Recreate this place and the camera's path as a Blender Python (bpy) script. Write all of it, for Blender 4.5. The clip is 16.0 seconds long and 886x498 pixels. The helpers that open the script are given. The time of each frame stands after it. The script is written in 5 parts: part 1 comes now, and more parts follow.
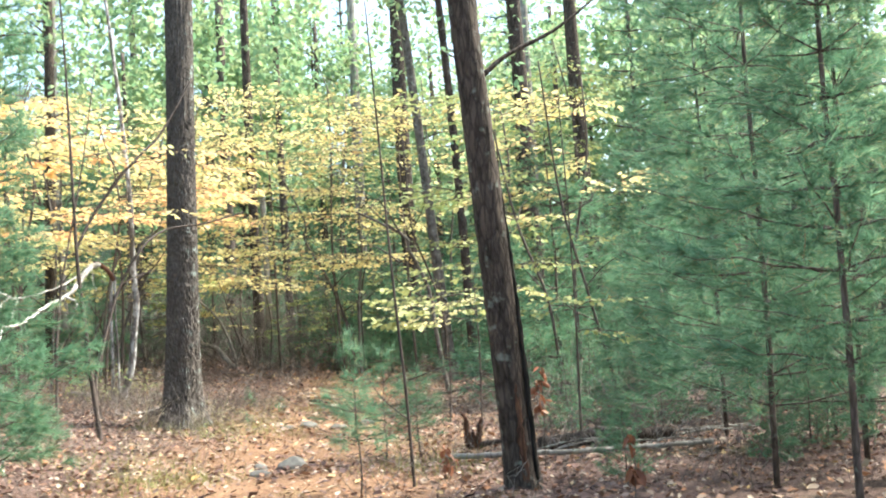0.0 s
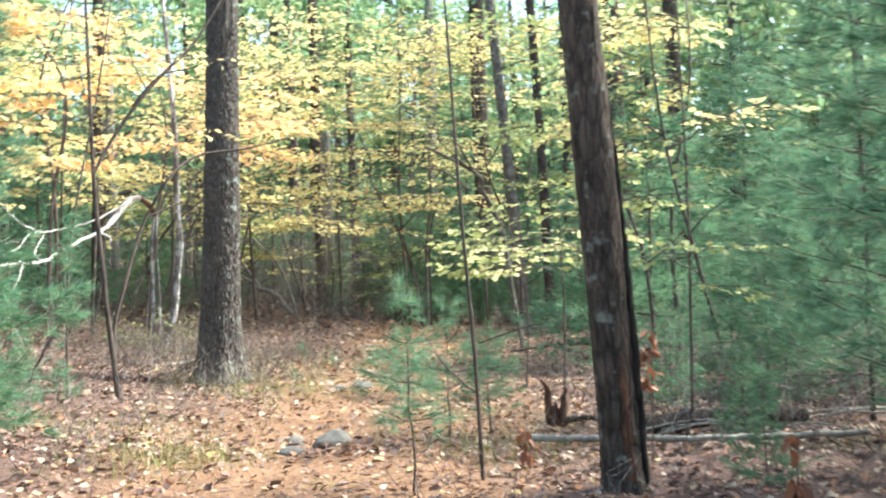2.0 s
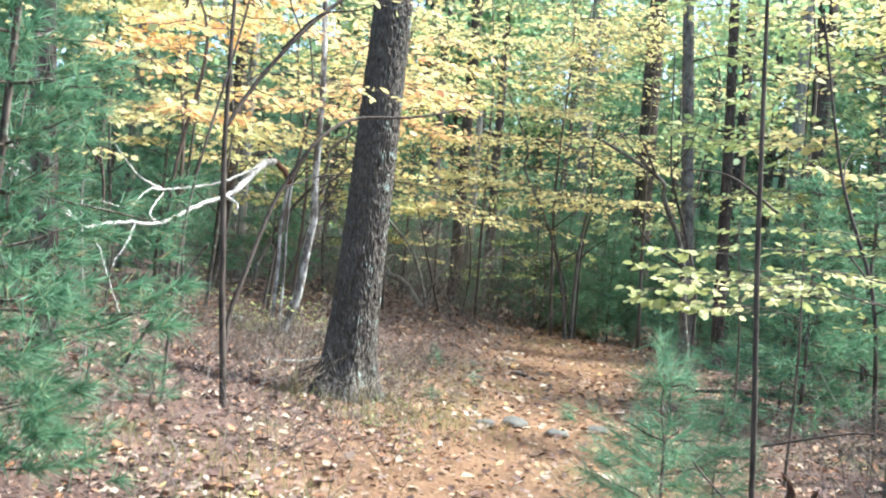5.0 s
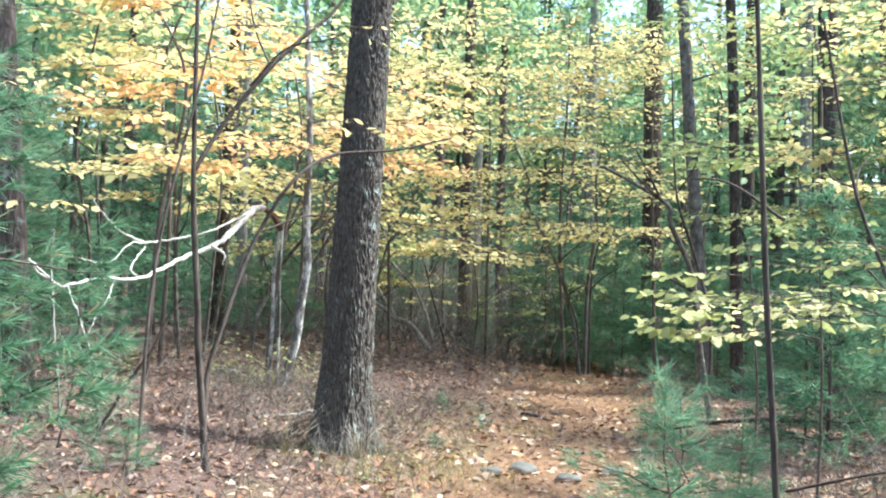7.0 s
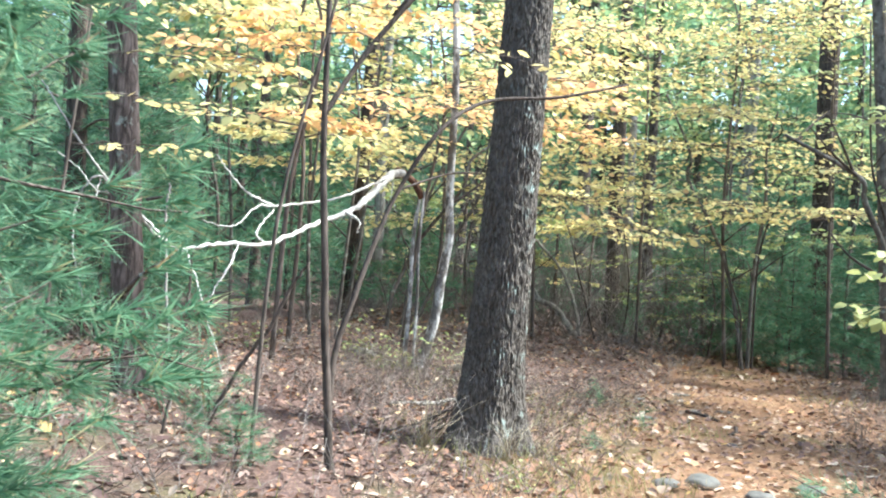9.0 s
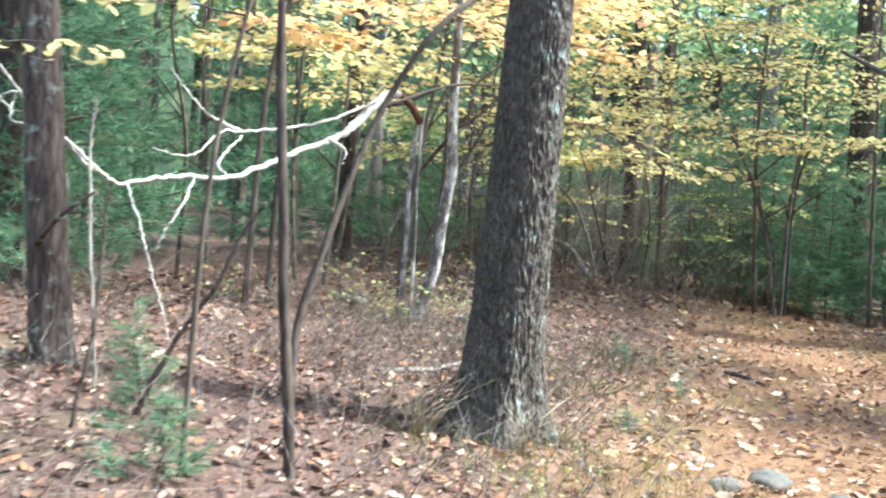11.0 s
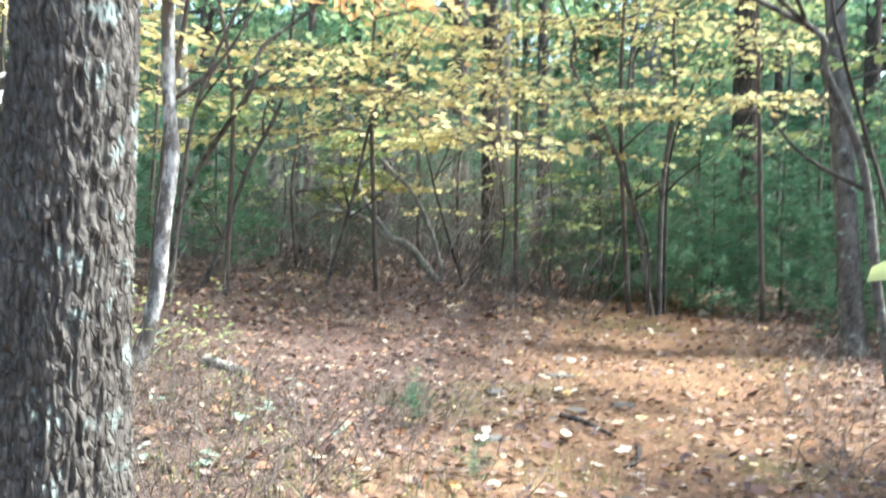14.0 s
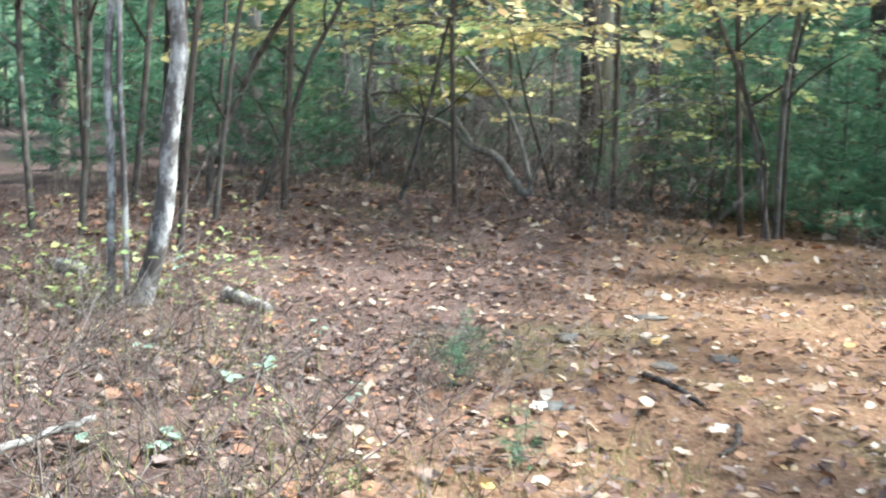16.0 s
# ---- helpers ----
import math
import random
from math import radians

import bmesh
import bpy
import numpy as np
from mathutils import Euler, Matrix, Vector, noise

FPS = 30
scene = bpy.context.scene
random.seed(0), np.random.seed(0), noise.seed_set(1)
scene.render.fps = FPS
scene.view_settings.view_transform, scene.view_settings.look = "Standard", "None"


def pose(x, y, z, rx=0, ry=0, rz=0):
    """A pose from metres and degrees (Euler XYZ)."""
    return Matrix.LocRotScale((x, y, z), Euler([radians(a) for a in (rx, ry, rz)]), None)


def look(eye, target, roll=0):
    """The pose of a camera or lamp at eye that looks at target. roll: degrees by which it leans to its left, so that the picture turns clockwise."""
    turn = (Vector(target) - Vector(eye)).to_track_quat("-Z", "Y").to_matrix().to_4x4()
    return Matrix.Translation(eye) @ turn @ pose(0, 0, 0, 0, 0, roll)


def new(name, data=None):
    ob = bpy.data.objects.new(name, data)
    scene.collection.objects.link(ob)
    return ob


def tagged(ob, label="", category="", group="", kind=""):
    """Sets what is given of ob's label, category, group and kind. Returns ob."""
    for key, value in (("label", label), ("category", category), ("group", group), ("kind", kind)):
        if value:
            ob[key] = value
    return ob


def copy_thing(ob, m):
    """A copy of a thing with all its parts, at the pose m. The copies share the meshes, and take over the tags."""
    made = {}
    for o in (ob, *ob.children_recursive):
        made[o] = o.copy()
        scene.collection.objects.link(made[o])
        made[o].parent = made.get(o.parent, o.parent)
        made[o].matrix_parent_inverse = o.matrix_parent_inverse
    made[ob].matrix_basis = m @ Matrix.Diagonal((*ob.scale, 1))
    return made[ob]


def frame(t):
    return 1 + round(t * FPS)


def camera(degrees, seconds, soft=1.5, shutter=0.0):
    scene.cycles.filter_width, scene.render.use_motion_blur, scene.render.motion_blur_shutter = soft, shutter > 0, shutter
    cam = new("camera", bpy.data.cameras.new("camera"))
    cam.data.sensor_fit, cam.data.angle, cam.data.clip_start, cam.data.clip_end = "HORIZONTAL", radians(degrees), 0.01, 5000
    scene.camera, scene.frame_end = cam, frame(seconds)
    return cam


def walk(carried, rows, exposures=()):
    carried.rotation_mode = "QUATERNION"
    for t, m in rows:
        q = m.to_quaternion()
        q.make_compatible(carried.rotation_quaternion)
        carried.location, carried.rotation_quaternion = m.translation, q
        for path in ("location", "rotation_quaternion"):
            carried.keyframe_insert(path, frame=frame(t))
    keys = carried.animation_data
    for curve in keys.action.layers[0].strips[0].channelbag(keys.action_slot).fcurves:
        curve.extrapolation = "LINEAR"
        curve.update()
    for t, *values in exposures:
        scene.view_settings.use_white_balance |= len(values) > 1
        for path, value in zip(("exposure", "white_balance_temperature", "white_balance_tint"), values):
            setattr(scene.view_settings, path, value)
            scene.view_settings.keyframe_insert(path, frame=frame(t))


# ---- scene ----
cam = camera(44.1, 16.0, soft=2.0, shutter=0.5)
EXPOSURES = [(0, 2.08, 6750, 3), (1, 2.03, 6800, 2), (2, 2.08, 6450, 2), (3.5, 1.9, 6200, 1), (4, 1.98, 6100, 1), (7, 1.93, 5970, 1), (8, 2.03, 5950, 1), (10.5, 2.05, 6000, 2), (12.5, 2.48, 5930, 1), (14, 2.4, 5850, 1), (14.5, 2.13, 5750, 0), (16, 2.1, 5680, 0)]
PATH = [
    (0, (-0.267, 2.094, 1.333), (-0.286, 4.090, 1.469), -3.41),
    (0.5, (-0.244, 2.596, 1.354), (-0.257, 4.591, 1.502), -1.96),
    (1, (-0.391, 3.220, 1.326), (-0.411, 5.207, 1.553), -2.59),
    (1.5, (-0.468, 3.677, 1.343), (-0.519, 5.672, 1.481), -3.86),
    (2, (-0.365, 4.231, 1.318), (-0.521, 6.225, 1.368), -1.91),
    (2.5, (-0.488, 4.691, 1.394), (-0.613, 6.686, 1.465), 2.13),
    (3, (-0.694, 5.083, 1.456), (-0.853, 7.071, 1.604), 2.18),
    (3.5, (-0.829, 5.546, 1.466), (-1.121, 7.524, 1.536), 3.41),
    (4, (-1.007, 5.646, 1.416), (-1.373, 7.612, 1.452), 5.00),
    (4.2, (-1.156, 5.859, 1.521), (-1.510, 7.828, 1.513), 6.82),
    (6.5, (-1.296, 7.000, 1.538), (-1.696, 8.957, 1.648), 0.99),
    (7, (-1.165, 7.161, 1.527), (-1.563, 9.118, 1.625), 1.88),
    (7.5, (-1.133, 7.256, 1.513), (-1.558, 9.209, 1.579), 2.67),
    (8, (-1.313, 7.588, 1.494), (-1.915, 9.495, 1.555), 2.74),
    (10.3, (-1.950, 9.631, 1.432), (-2.609, 11.519, 1.477), 4.93),
    (10.5, (-1.991, 9.756, 1.463), (-2.660, 11.641, 1.452), 6.09),
    (11, (-2.250, 10.244, 1.525), (-2.884, 12.140, 1.457), 3.92),
    (11.5, (-2.249, 10.834, 1.460), (-2.787, 12.760, 1.413), 3.54),
    (12, (-2.157, 11.527, 1.483), (-2.500, 13.496, 1.418), 2.79),
    (12.5, (-2.135, 12.102, 1.489), (-2.445, 14.078, 1.460), 1.01),
    (13, (-1.964, 12.653, 1.482), (-2.382, 14.609, 1.460), 3.04),
    (13.5, (-1.914, 13.233, 1.556), (-2.356, 15.184, 1.524), 2.64),
    (14, (-1.877, 13.655, 1.590), (-2.365, 15.593, 1.519), 0.73),
    (14.5, (-1.824, 14.077, 1.591), (-2.478, 15.953, 1.360), 1.20),
    (15, (-1.836, 14.563, 1.541), (-2.473, 16.447, 1.332), -1.46),
    (15.5, (-1.850, 14.878, 1.576), (-2.463, 16.769, 1.352), -1.21),
    (16, (-1.933, 15.191, 1.625), (-2.611, 17.056, 1.375), 1.22),
]
walk(cam, [(t, look(eye, target, roll)) for t, eye, target, roll in PATH], EXPOSURES)


# ---- world and sun ----
world = bpy.data.worlds.new("sky")
scene.world = world
world.use_nodes = True
wt = world.node_tree
sky = wt.nodes.new("ShaderNodeTexSky")
sky.sky_type, sky.sun_disc = "NISHITA", False
sky.sun_elevation, sky.sun_rotation = radians(53), radians(72)
sky.dust_density, sky.air_density = 2.5, 1.0
wt.nodes["Background"].inputs["Strength"].default_value = 0.15
wt.links.new(sky.outputs[0], wt.nodes["Background"].inputs["Color"])
sun = new("sun", bpy.data.lights.new("sun", "SUN"))
sun.data.energy, sun.data.angle, sun.data.color = 3.7, radians(3.5), (1.0, 0.965, 0.9)
sun.matrix_world = look((20 * math.sin(radians(72)), 20 * math.cos(radians(72)), 20 * math.tan(radians(53))), (0, 0, 0))


# ---- helpers of this scene ----
rng = np.random.default_rng(7)


def ground_z(x, y):
    """Height of the forest floor."""
    x, y = np.asarray(x, float), np.asarray(y, float)
    z = 0.085 * np.clip(-x - 2.2, 0, None) * np.clip((y - 8) / 6, 0, 1)
    z = np.minimum(z, 0.6) + 0.028 * np.clip(y - 22, 0, None)
    bumps = 0.018 * np.sin(x * 2.1 + 1.3 * np.sin(y * 0.9)) + 0.015 * np.sin(y * 2.7 + 0.8 * np.sin(x * 1.7))
    return np.minimum(z, 1.2) + bumps


def gz(x, y):
    return float(ground_z(x, y))


def trail_x(y):
    """Middle of the trodden trail."""
    return -1.9 - 0.03 * np.clip(np.asarray(y, float) - 12, 0, None) - 0.006 * np.clip(np.asarray(y, float) - 20, 0, None) ** 2


class Geo:
    """Gathers vertices and faces of one mesh."""

    def __init__(self):
        self.v, self.q, self.t, self.n = [], [], [], 0

    def add(self, verts, quads=None, tris=None):
        verts = np.asarray(verts, float).reshape(-1, 3)
        if quads is not None and len(quads):
            self.q.append(np.asarray(quads, int) + self.n)
        if tris is not None and len(tris):
            self.t.append(np.asarray(tris, int) + self.n)
        self.v.append(verts)
        self.n += len(verts)
        return self

    def mesh(self, name, material, smooth=True):
        verts = np.concatenate(self.v) if self.v else np.zeros((0, 3))
        quads = np.concatenate(self.q) if self.q else np.zeros((0, 4), int)
        tris = np.concatenate(self.t) if self.t else np.zeros((0, 3), int)
        me = bpy.data.meshes.new(name)
        me.vertices.add(len(verts))
        me.vertices.foreach_set("co", verts.ravel())
        me.loops.add(quads.size + tris.size)
        me.loops.foreach_set("vertex_index", np.concatenate([quads.ravel(), tris.ravel()]).astype(np.int32))
        starts = np.concatenate([np.arange(len(quads)) * 4, quads.size + np.arange(len(tris)) * 3])
        me.polygons.add(len(quads) + len(tris))
        me.polygons.foreach_set("loop_start", starts.astype(np.int32))
        me.update(calc_edges=True)
        me.validate()
        me.polygons.foreach_set("use_smooth", [smooth] * len(me.polygons))
        me.materials.append(material)
        return me


def part(name, geo, material, parent, label="", smooth=True):
    """One mesh object made from a Geo, under a thing."""
    ob = new(name, geo.mesh(name, material, smooth))
    ob.parent = parent
    return tagged(ob, label) if label else ob


def unit(v):
    v = np.asarray(v, float)
    return v / max(1e-9, np.linalg.norm(v))


def smooth_line(points, n):
    """A Catmull-Rom line with n steps through points."""
    p = np.asarray(points, float)
    p = np.vstack([2 * p[0] - p[1], p, 2 * p[-1] - p[-2]])
    out = []
    for s in np.linspace(0, len(p) - 3 - 1e-6, n):
        i, f = int(s), s - int(s)
        a, b, c, d = p[i:i + 4]
        out.append(0.5 * (2 * b + (c - a) * f + (2 * a - 5 * b + 4 * c - d) * f * f + (3 * b - a - 3 * c + d) * f ** 3))
    return np.array(out)


def tube(geo, line, radii, sides=6, rough=0.0):
    """A tapering round limb along a line."""
    line = np.asarray(line, float)
    n = len(line)
    radii = np.interp(np.linspace(0, 1, n), np.linspace(0, 1, len(radii)), radii)
    ways = np.gradient(line, axis=0)
    ways /= np.linalg.norm(ways, axis=1)[:, None] + 1e-9
    ref = np.array([0.0, 0, 1]) if abs(ways[n // 2][2]) < 0.8 else np.array([0.0, 1, 0])
    a = np.cross(ways, ref)
    a /= np.linalg.norm(a, axis=1)[:, None] + 1e-9
    b = np.cross(a, ways)
    ang = np.linspace(0, 2 * np.pi, sides, endpoint=False)
    r = radii[:, None] * (1 + rough * rng.uniform(-1, 1, (n, sides)))
    v = line[:, None, :] + r[..., None] * (np.cos(ang)[None, :, None] * a[:, None, :] + np.sin(ang)[None, :, None] * b[:, None, :])
    i, j = np.meshgrid(np.arange(n - 1), np.arange(sides), indexing="ij")
    k = (j + 1) % sides
    quads = np.stack([i * sides + j, i * sides + k, (i + 1) * sides + k, (i + 1) * sides + j], -1).reshape(-1, 4)
    verts = np.vstack([v.reshape(-1, 3), line[0], line[-1]])
    m = n * sides
    caps = [(m, (s + 1) % sides, s) for s in range(sides)] + [(m + 1, (n - 1) * sides + s, (n - 1) * sides + (s + 1) % sides) for s in range(sides)]
    geo.add(verts, quads, caps)


def leaves(geo, places, ways, ups, sizes, width=0.55, fold=0.12, curl=0.0, jag=0.0):
    """Folded, pointed oval leaves: each starts at a place, points its way, faces up."""
    places, ways, ups = (np.asarray(a, float).reshape(-1, 3) for a in (places, ways, ups))
    n = len(places)
    ways = ways / (np.linalg.norm(ways, axis=1)[:, None] + 1e-9)
    side = np.cross(ways, ups)
    side /= np.linalg.norm(side, axis=1)[:, None] + 1e-9
    ups = np.cross(side, ways)
    s = np.asarray(sizes, float).reshape(-1, 1) * np.ones((n, 1))
    curl = curl * rng.uniform(0.2, 1.6, (n, 1))
    def at(along, across, lift):
        return places + s * (along * ways + across * side + (lift * 1.0) * ups)
    w = width / 2 * rng.uniform(0.8, 1.2, (n, 1))
    def uneven():
        return 1 + jag * rng.uniform(-1, 0.7, (n, 1))
    v = np.stack([at(0, 0, 0), at(0.3, w * uneven(), fold * uneven() + 0.3 * curl), at(0.68, w * 0.85 * uneven(), fold * uneven() + 0.6 * curl), at(1.0, 0, curl * 1.2),
                  at(0.68, -w * 0.85 * uneven(), fold * uneven() + 0.6 * curl), at(0.3, -w * uneven(), fold * uneven() + 0.3 * curl)], 1)
    base = np.arange(n)[:, None] * 6
    quads = np.concatenate([base + np.array([0, 1, 2, 3]), base + np.array([0, 3, 4, 5])])
    geo.add(v.reshape(-1, 3), quads)


def needle_tufts(geo, places, ways, count, length, width, spread=0.9):
    """Bunches of thin needles fanning from twig ends."""
    places, ways = np.repeat(np.asarray(places, float), count, 0), np.repeat(np.asarray(ways, float), count, 0)
    n = len(places)
    w = ways / (np.linalg.norm(ways, axis=1)[:, None] + 1e-9) + spread * rng.normal(0, 0.6, (n, 3))
    w /= np.linalg.norm(w, axis=1)[:, None]
    side = np.cross(w, rng.normal(0, 1, (n, 3)))
    side /= np.linalg.norm(side, axis=1)[:, None] + 1e-9
    ln = length * rng.uniform(0.7, 1.2, (n, 1))
    start = places - ways * rng.uniform(0, 0.09, (n, 1))
    v = np.stack([start + side * width / 2, start - side * width / 2, start + w * ln + np.array([0, 0, -0.12]) * ln], 1)
    geo.add(v.reshape(-1, 3), tris=np.arange(n * 3).reshape(-1, 3))


# ---- materials ----
def shader(name):
    m = bpy.data.materials.new(name)
    m.use_nodes = True
    t = m.node_tree
    t.nodes.clear()
    out = t.nodes.new("ShaderNodeOutputMaterial")
    return m, t, out


def nd(t, kind, **inputs):
    n = t.nodes.new(kind)
    for key, value in inputs.items():
        n.inputs[key.replace("_", " ")].default_value = value
    return n


def ramp(t, fac, stops):
    r = t.nodes.new("ShaderNodeValToRGB")
    e = r.color_ramp.elements
    while len(e) < len(stops):
        e.new(0.5)
    for i, (p, c) in enumerate(stops):
        e[i].position, e[i].color = p, (*c, 1)
    t.links.new(fac, r.inputs["Fac"])
    return r.outputs["Color"]


def mixed(t, fac, a, b, mode="MIX"):
    n = t.nodes.new("ShaderNodeMix")
    n.data_type, n.blend_type = "RGBA", mode
    for sock, value in ((n.inputs["Factor"], fac), (n.inputs["A"], a), (n.inputs["B"], b)):
        if isinstance(value, (int, float)):
            sock.default_value = value
        elif isinstance(value, tuple):
            sock.default_value = (*value, 1)
        else:
            t.links.new(value, sock)
    return n.outputs["Result"]


def noise_tex(t, scale, detail=4.0, stretch=None, rough=0.55):
    coord = t.nodes.new("ShaderNodeTexCoord")
    n = nd(t, "ShaderNodeTexNoise", Scale=scale, Detail=detail, Roughness=rough)
    if stretch:
        mp = t.nodes.new("ShaderNodeMapping")
        mp.inputs["Scale"].default_value = stretch
        t.links.new(coord.outputs["Object"], mp.inputs["Vector"])
        t.links.new(mp.outputs["Vector"], n.inputs["Vector"])
    else:
        t.links.new(coord.outputs["Object"], n.inputs["Vector"])
    return n.outputs["Fac"]


def foliage(name, stops, thin=0.35, rough=0.55):
    """Thin leaves or needles: each its own tint, some light passing through."""
    m, t, out = shader(name)
    g = t.nodes.new("ShaderNodeNewGeometry")
    col = ramp(t, g.outputs["Random Per Island"], stops)
    patch = noise_tex(t, 0.9, 2)
    col = mixed(t, 0.55, col, ramp(t, patch, [(0.3, (0.62, 0.62, 0.62)), (0.7, (1.0, 1.0, 1.0))]), "MULTIPLY")
    p = nd(t, "ShaderNodeBsdfPrincipled", Roughness=rough)
    p.inputs["Specular IOR Level"].default_value = 0.3
    t.links.new(col, p.inputs["Base Color"])
    tr = t.nodes.new("ShaderNodeBsdfTranslucent")
    t.links.new(col, tr.inputs["Color"])
    mx = t.nodes.new("ShaderNodeMixShader")
    mx.inputs[0].default_value = thin
    t.links.new(p.outputs[0], mx.inputs[1])
    t.links.new(tr.outputs[0], mx.inputs[2])
    t.links.new(mx.outputs[0], out.inputs["Surface"])
    return m


def bark(name, dark, light, scale=22, lichen=0.0, stretch=(1, 1, 0.22), bump=0.5, lichen_col=(0.36, 0.42, 0.36), cracks=0.0, plate_z=0.2, sun_side_lichen=False, span=(0.33, 0.66), crack_mix=0.6):
    """Bark with grain, broad stains, and optionally plates parted by dark cracks."""
    m, t, out = shader(name)
    f = noise_tex(t, scale, 6, stretch, 0.65)
    col = ramp(t, f, [(span[0], dark), (span[1], light)])
    broad = noise_tex(t, 1.6, 3)
    col = mixed(t, 0.5, col, ramp(t, broad, [(0.3, (0.6, 0.57, 0.55)), (0.7, (1, 1, 1))]), "MULTIPLY")
    height = f
    if cracks:
        coord = t.nodes.new("ShaderNodeTexCoord")
        mp = t.nodes.new("ShaderNodeMapping")
        mp.inputs["Scale"].default_value = (1, 1, plate_z)
        warp = nd(t, "ShaderNodeTexNoise", Scale=9.0, Detail=3.0)
        t.links.new(coord.outputs["Object"], warp.inputs["Vector"])
        add = t.nodes.new("ShaderNodeVectorMath")
        add.operation = "MULTIPLY_ADD"
        add.inputs[1].default_value = (0.04, 0.04, 0.1)
        t.links.new(warp.outputs["Color"], add.inputs[0])
        t.links.new(coord.outputs["Object"], add.inputs[2])
        t.links.new(add.outputs[0], mp.inputs["Vector"])
        vor = nd(t, "ShaderNodeTexVoronoi", Scale=cracks)
        vor.feature = "DISTANCE_TO_EDGE"
        t.links.new(mp.outputs["Vector"], vor.inputs["Vector"])
        plate = ramp(t, vor.outputs["Distance"], [(0.02, (0.25, 0.25, 0.25)), (0.16, (1, 1, 1))])
        col = mixed(t, crack_mix, col, plate, "MULTIPLY")
        height = mixed(t, 1.0 - crack_mix, plate, f)
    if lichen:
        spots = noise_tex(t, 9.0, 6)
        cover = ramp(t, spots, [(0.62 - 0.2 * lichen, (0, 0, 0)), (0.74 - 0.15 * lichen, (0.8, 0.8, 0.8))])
        # keeps lichen to faces toward +X, painting the sunlit side paler
        if sun_side_lichen:
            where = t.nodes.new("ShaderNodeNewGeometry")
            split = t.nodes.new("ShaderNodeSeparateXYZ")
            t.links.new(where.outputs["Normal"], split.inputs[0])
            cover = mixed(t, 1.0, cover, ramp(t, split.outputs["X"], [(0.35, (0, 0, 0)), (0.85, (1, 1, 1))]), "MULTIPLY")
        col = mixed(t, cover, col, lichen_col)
    p = nd(t, "ShaderNodeBsdfPrincipled", Roughness=0.9)
    p.inputs["Specular IOR Level"].default_value = 0.2
    t.links.new(col, p.inputs["Base Color"])
    b = nd(t, "ShaderNodeBump", Strength=bump, Distance=0.02)
    t.links.new(height, b.inputs["Height"])
    t.links.new(b.outputs["Normal"], p.inputs["Normal"])
    t.links.new(p.outputs[0], out.inputs["Surface"])
    return m


def earth(name):
    """Forest floor: needles and rotting leaves, with a paler orange trodden trail."""
    m, t, out = shader(name)
    geo = t.nodes.new("ShaderNodeNewGeometry")
    fine = noise_tex(t, 34, 6, None, 0.7)
    mid = noise_tex(t, 3.2, 5)
    broad = noise_tex(t, 0.45, 3)
    litter = ramp(t, fine, [(0.28, (0.04, 0.026, 0.022)), (0.5, (0.135, 0.087, 0.073)), (0.75, (0.27, 0.195, 0.17))])
    needles = ramp(t, fine, [(0.28, (0.08, 0.045, 0.032)), (0.5, (0.24, 0.14, 0.085)), (0.75, (0.39, 0.255, 0.165))])
    sep = t.nodes.new("ShaderNodeSeparateXYZ")
    t.links.new(geo.outputs["Position"], sep.inputs[0])
    def calc(op, a, b):
        n = t.nodes.new("ShaderNodeMath")
        n.operation = op
        for s, v in zip(n.inputs, (a, b)):
            if isinstance(v, (int, float)):
                s.default_value = v
            else:
                t.links.new(v, s)
        return n.outputs[0]
    far = calc("MAXIMUM", calc("SUBTRACT", sep.outputs["Y"], 12.0), 0.0)
    bend = calc("MAXIMUM", calc("SUBTRACT", sep.outputs["Y"], 20.0), 0.0)
    drift = calc("ADD", calc("MULTIPLY", far, 0.03), calc("MULTIPLY", calc("MULTIPLY", bend, bend), 0.006))
    off = calc("ABSOLUTE", calc("ADD", calc("ADD", sep.outputs["X"], 1.9), drift), 0.0)
    edge = calc("ADD", off, calc("MULTIPLY", mid, -1.6))
    mask = ramp(t, calc("MULTIPLY", edge, 0.5), [(0.08, (1, 1, 1)), (0.62, (0, 0, 0))])
    col = mixed(t, mask, litter, needles)
    col = mixed(t, 0.6, col, ramp(t, mid, [(0.3, (0.5, 0.46, 0.44)), (0.7, (1, 1, 1))]), "MULTIPLY")
    moss = ramp(t, broad, [(0.56, (0, 0, 0)), (0.66, (0.45, 0.45, 0.45))])
    col = mixed(t, moss, col, (0.1, 0.12, 0.045))
    p = nd(t, "ShaderNodeBsdfPrincipled", Roughness=0.95)
    p.inputs["Specular IOR Level"].default_value = 0.15
    t.links.new(col, p.inputs["Base Color"])
    b = nd(t, "ShaderNodeBump", Strength=0.8, Distance=0.03)
    t.links.new(fine, b.inputs["Height"])
    t.links.new(b.outputs["Normal"], p.inputs["Normal"])
    t.links.new(p.outputs[0], out.inputs["Surface"])
    return m


EARTH = earth("forest_floor")
# oak lichen also puts the bright lit right edge into the bark colour
OAK = bark("oak_bark", (0.055, 0.046, 0.04), (0.19, 0.168, 0.15), 40, 0.25, (1, 1, 0.35), bump=1.0, cracks=44, lichen_col=(0.36, 0.45, 0.42), plate_z=0.3, sun_side_lichen=True, span=(0.32, 0.66), crack_mix=0.42)
DARKBARK = bark("dark_bark", (0.03, 0.024, 0.02), (0.13, 0.1, 0.085), 20, 0.07, lichen_col=(0.22, 0.24, 0.21), cracks=24)
PINEBARK = bark("pine_bark", (0.05, 0.036, 0.031), (0.22, 0.175, 0.155), 18, 0.1, cracks=18)
GREYBARK = bark("grey_bark", (0.12, 0.11, 0.1), (0.36, 0.34, 0.31), 14, 0.2, bump=0.3)
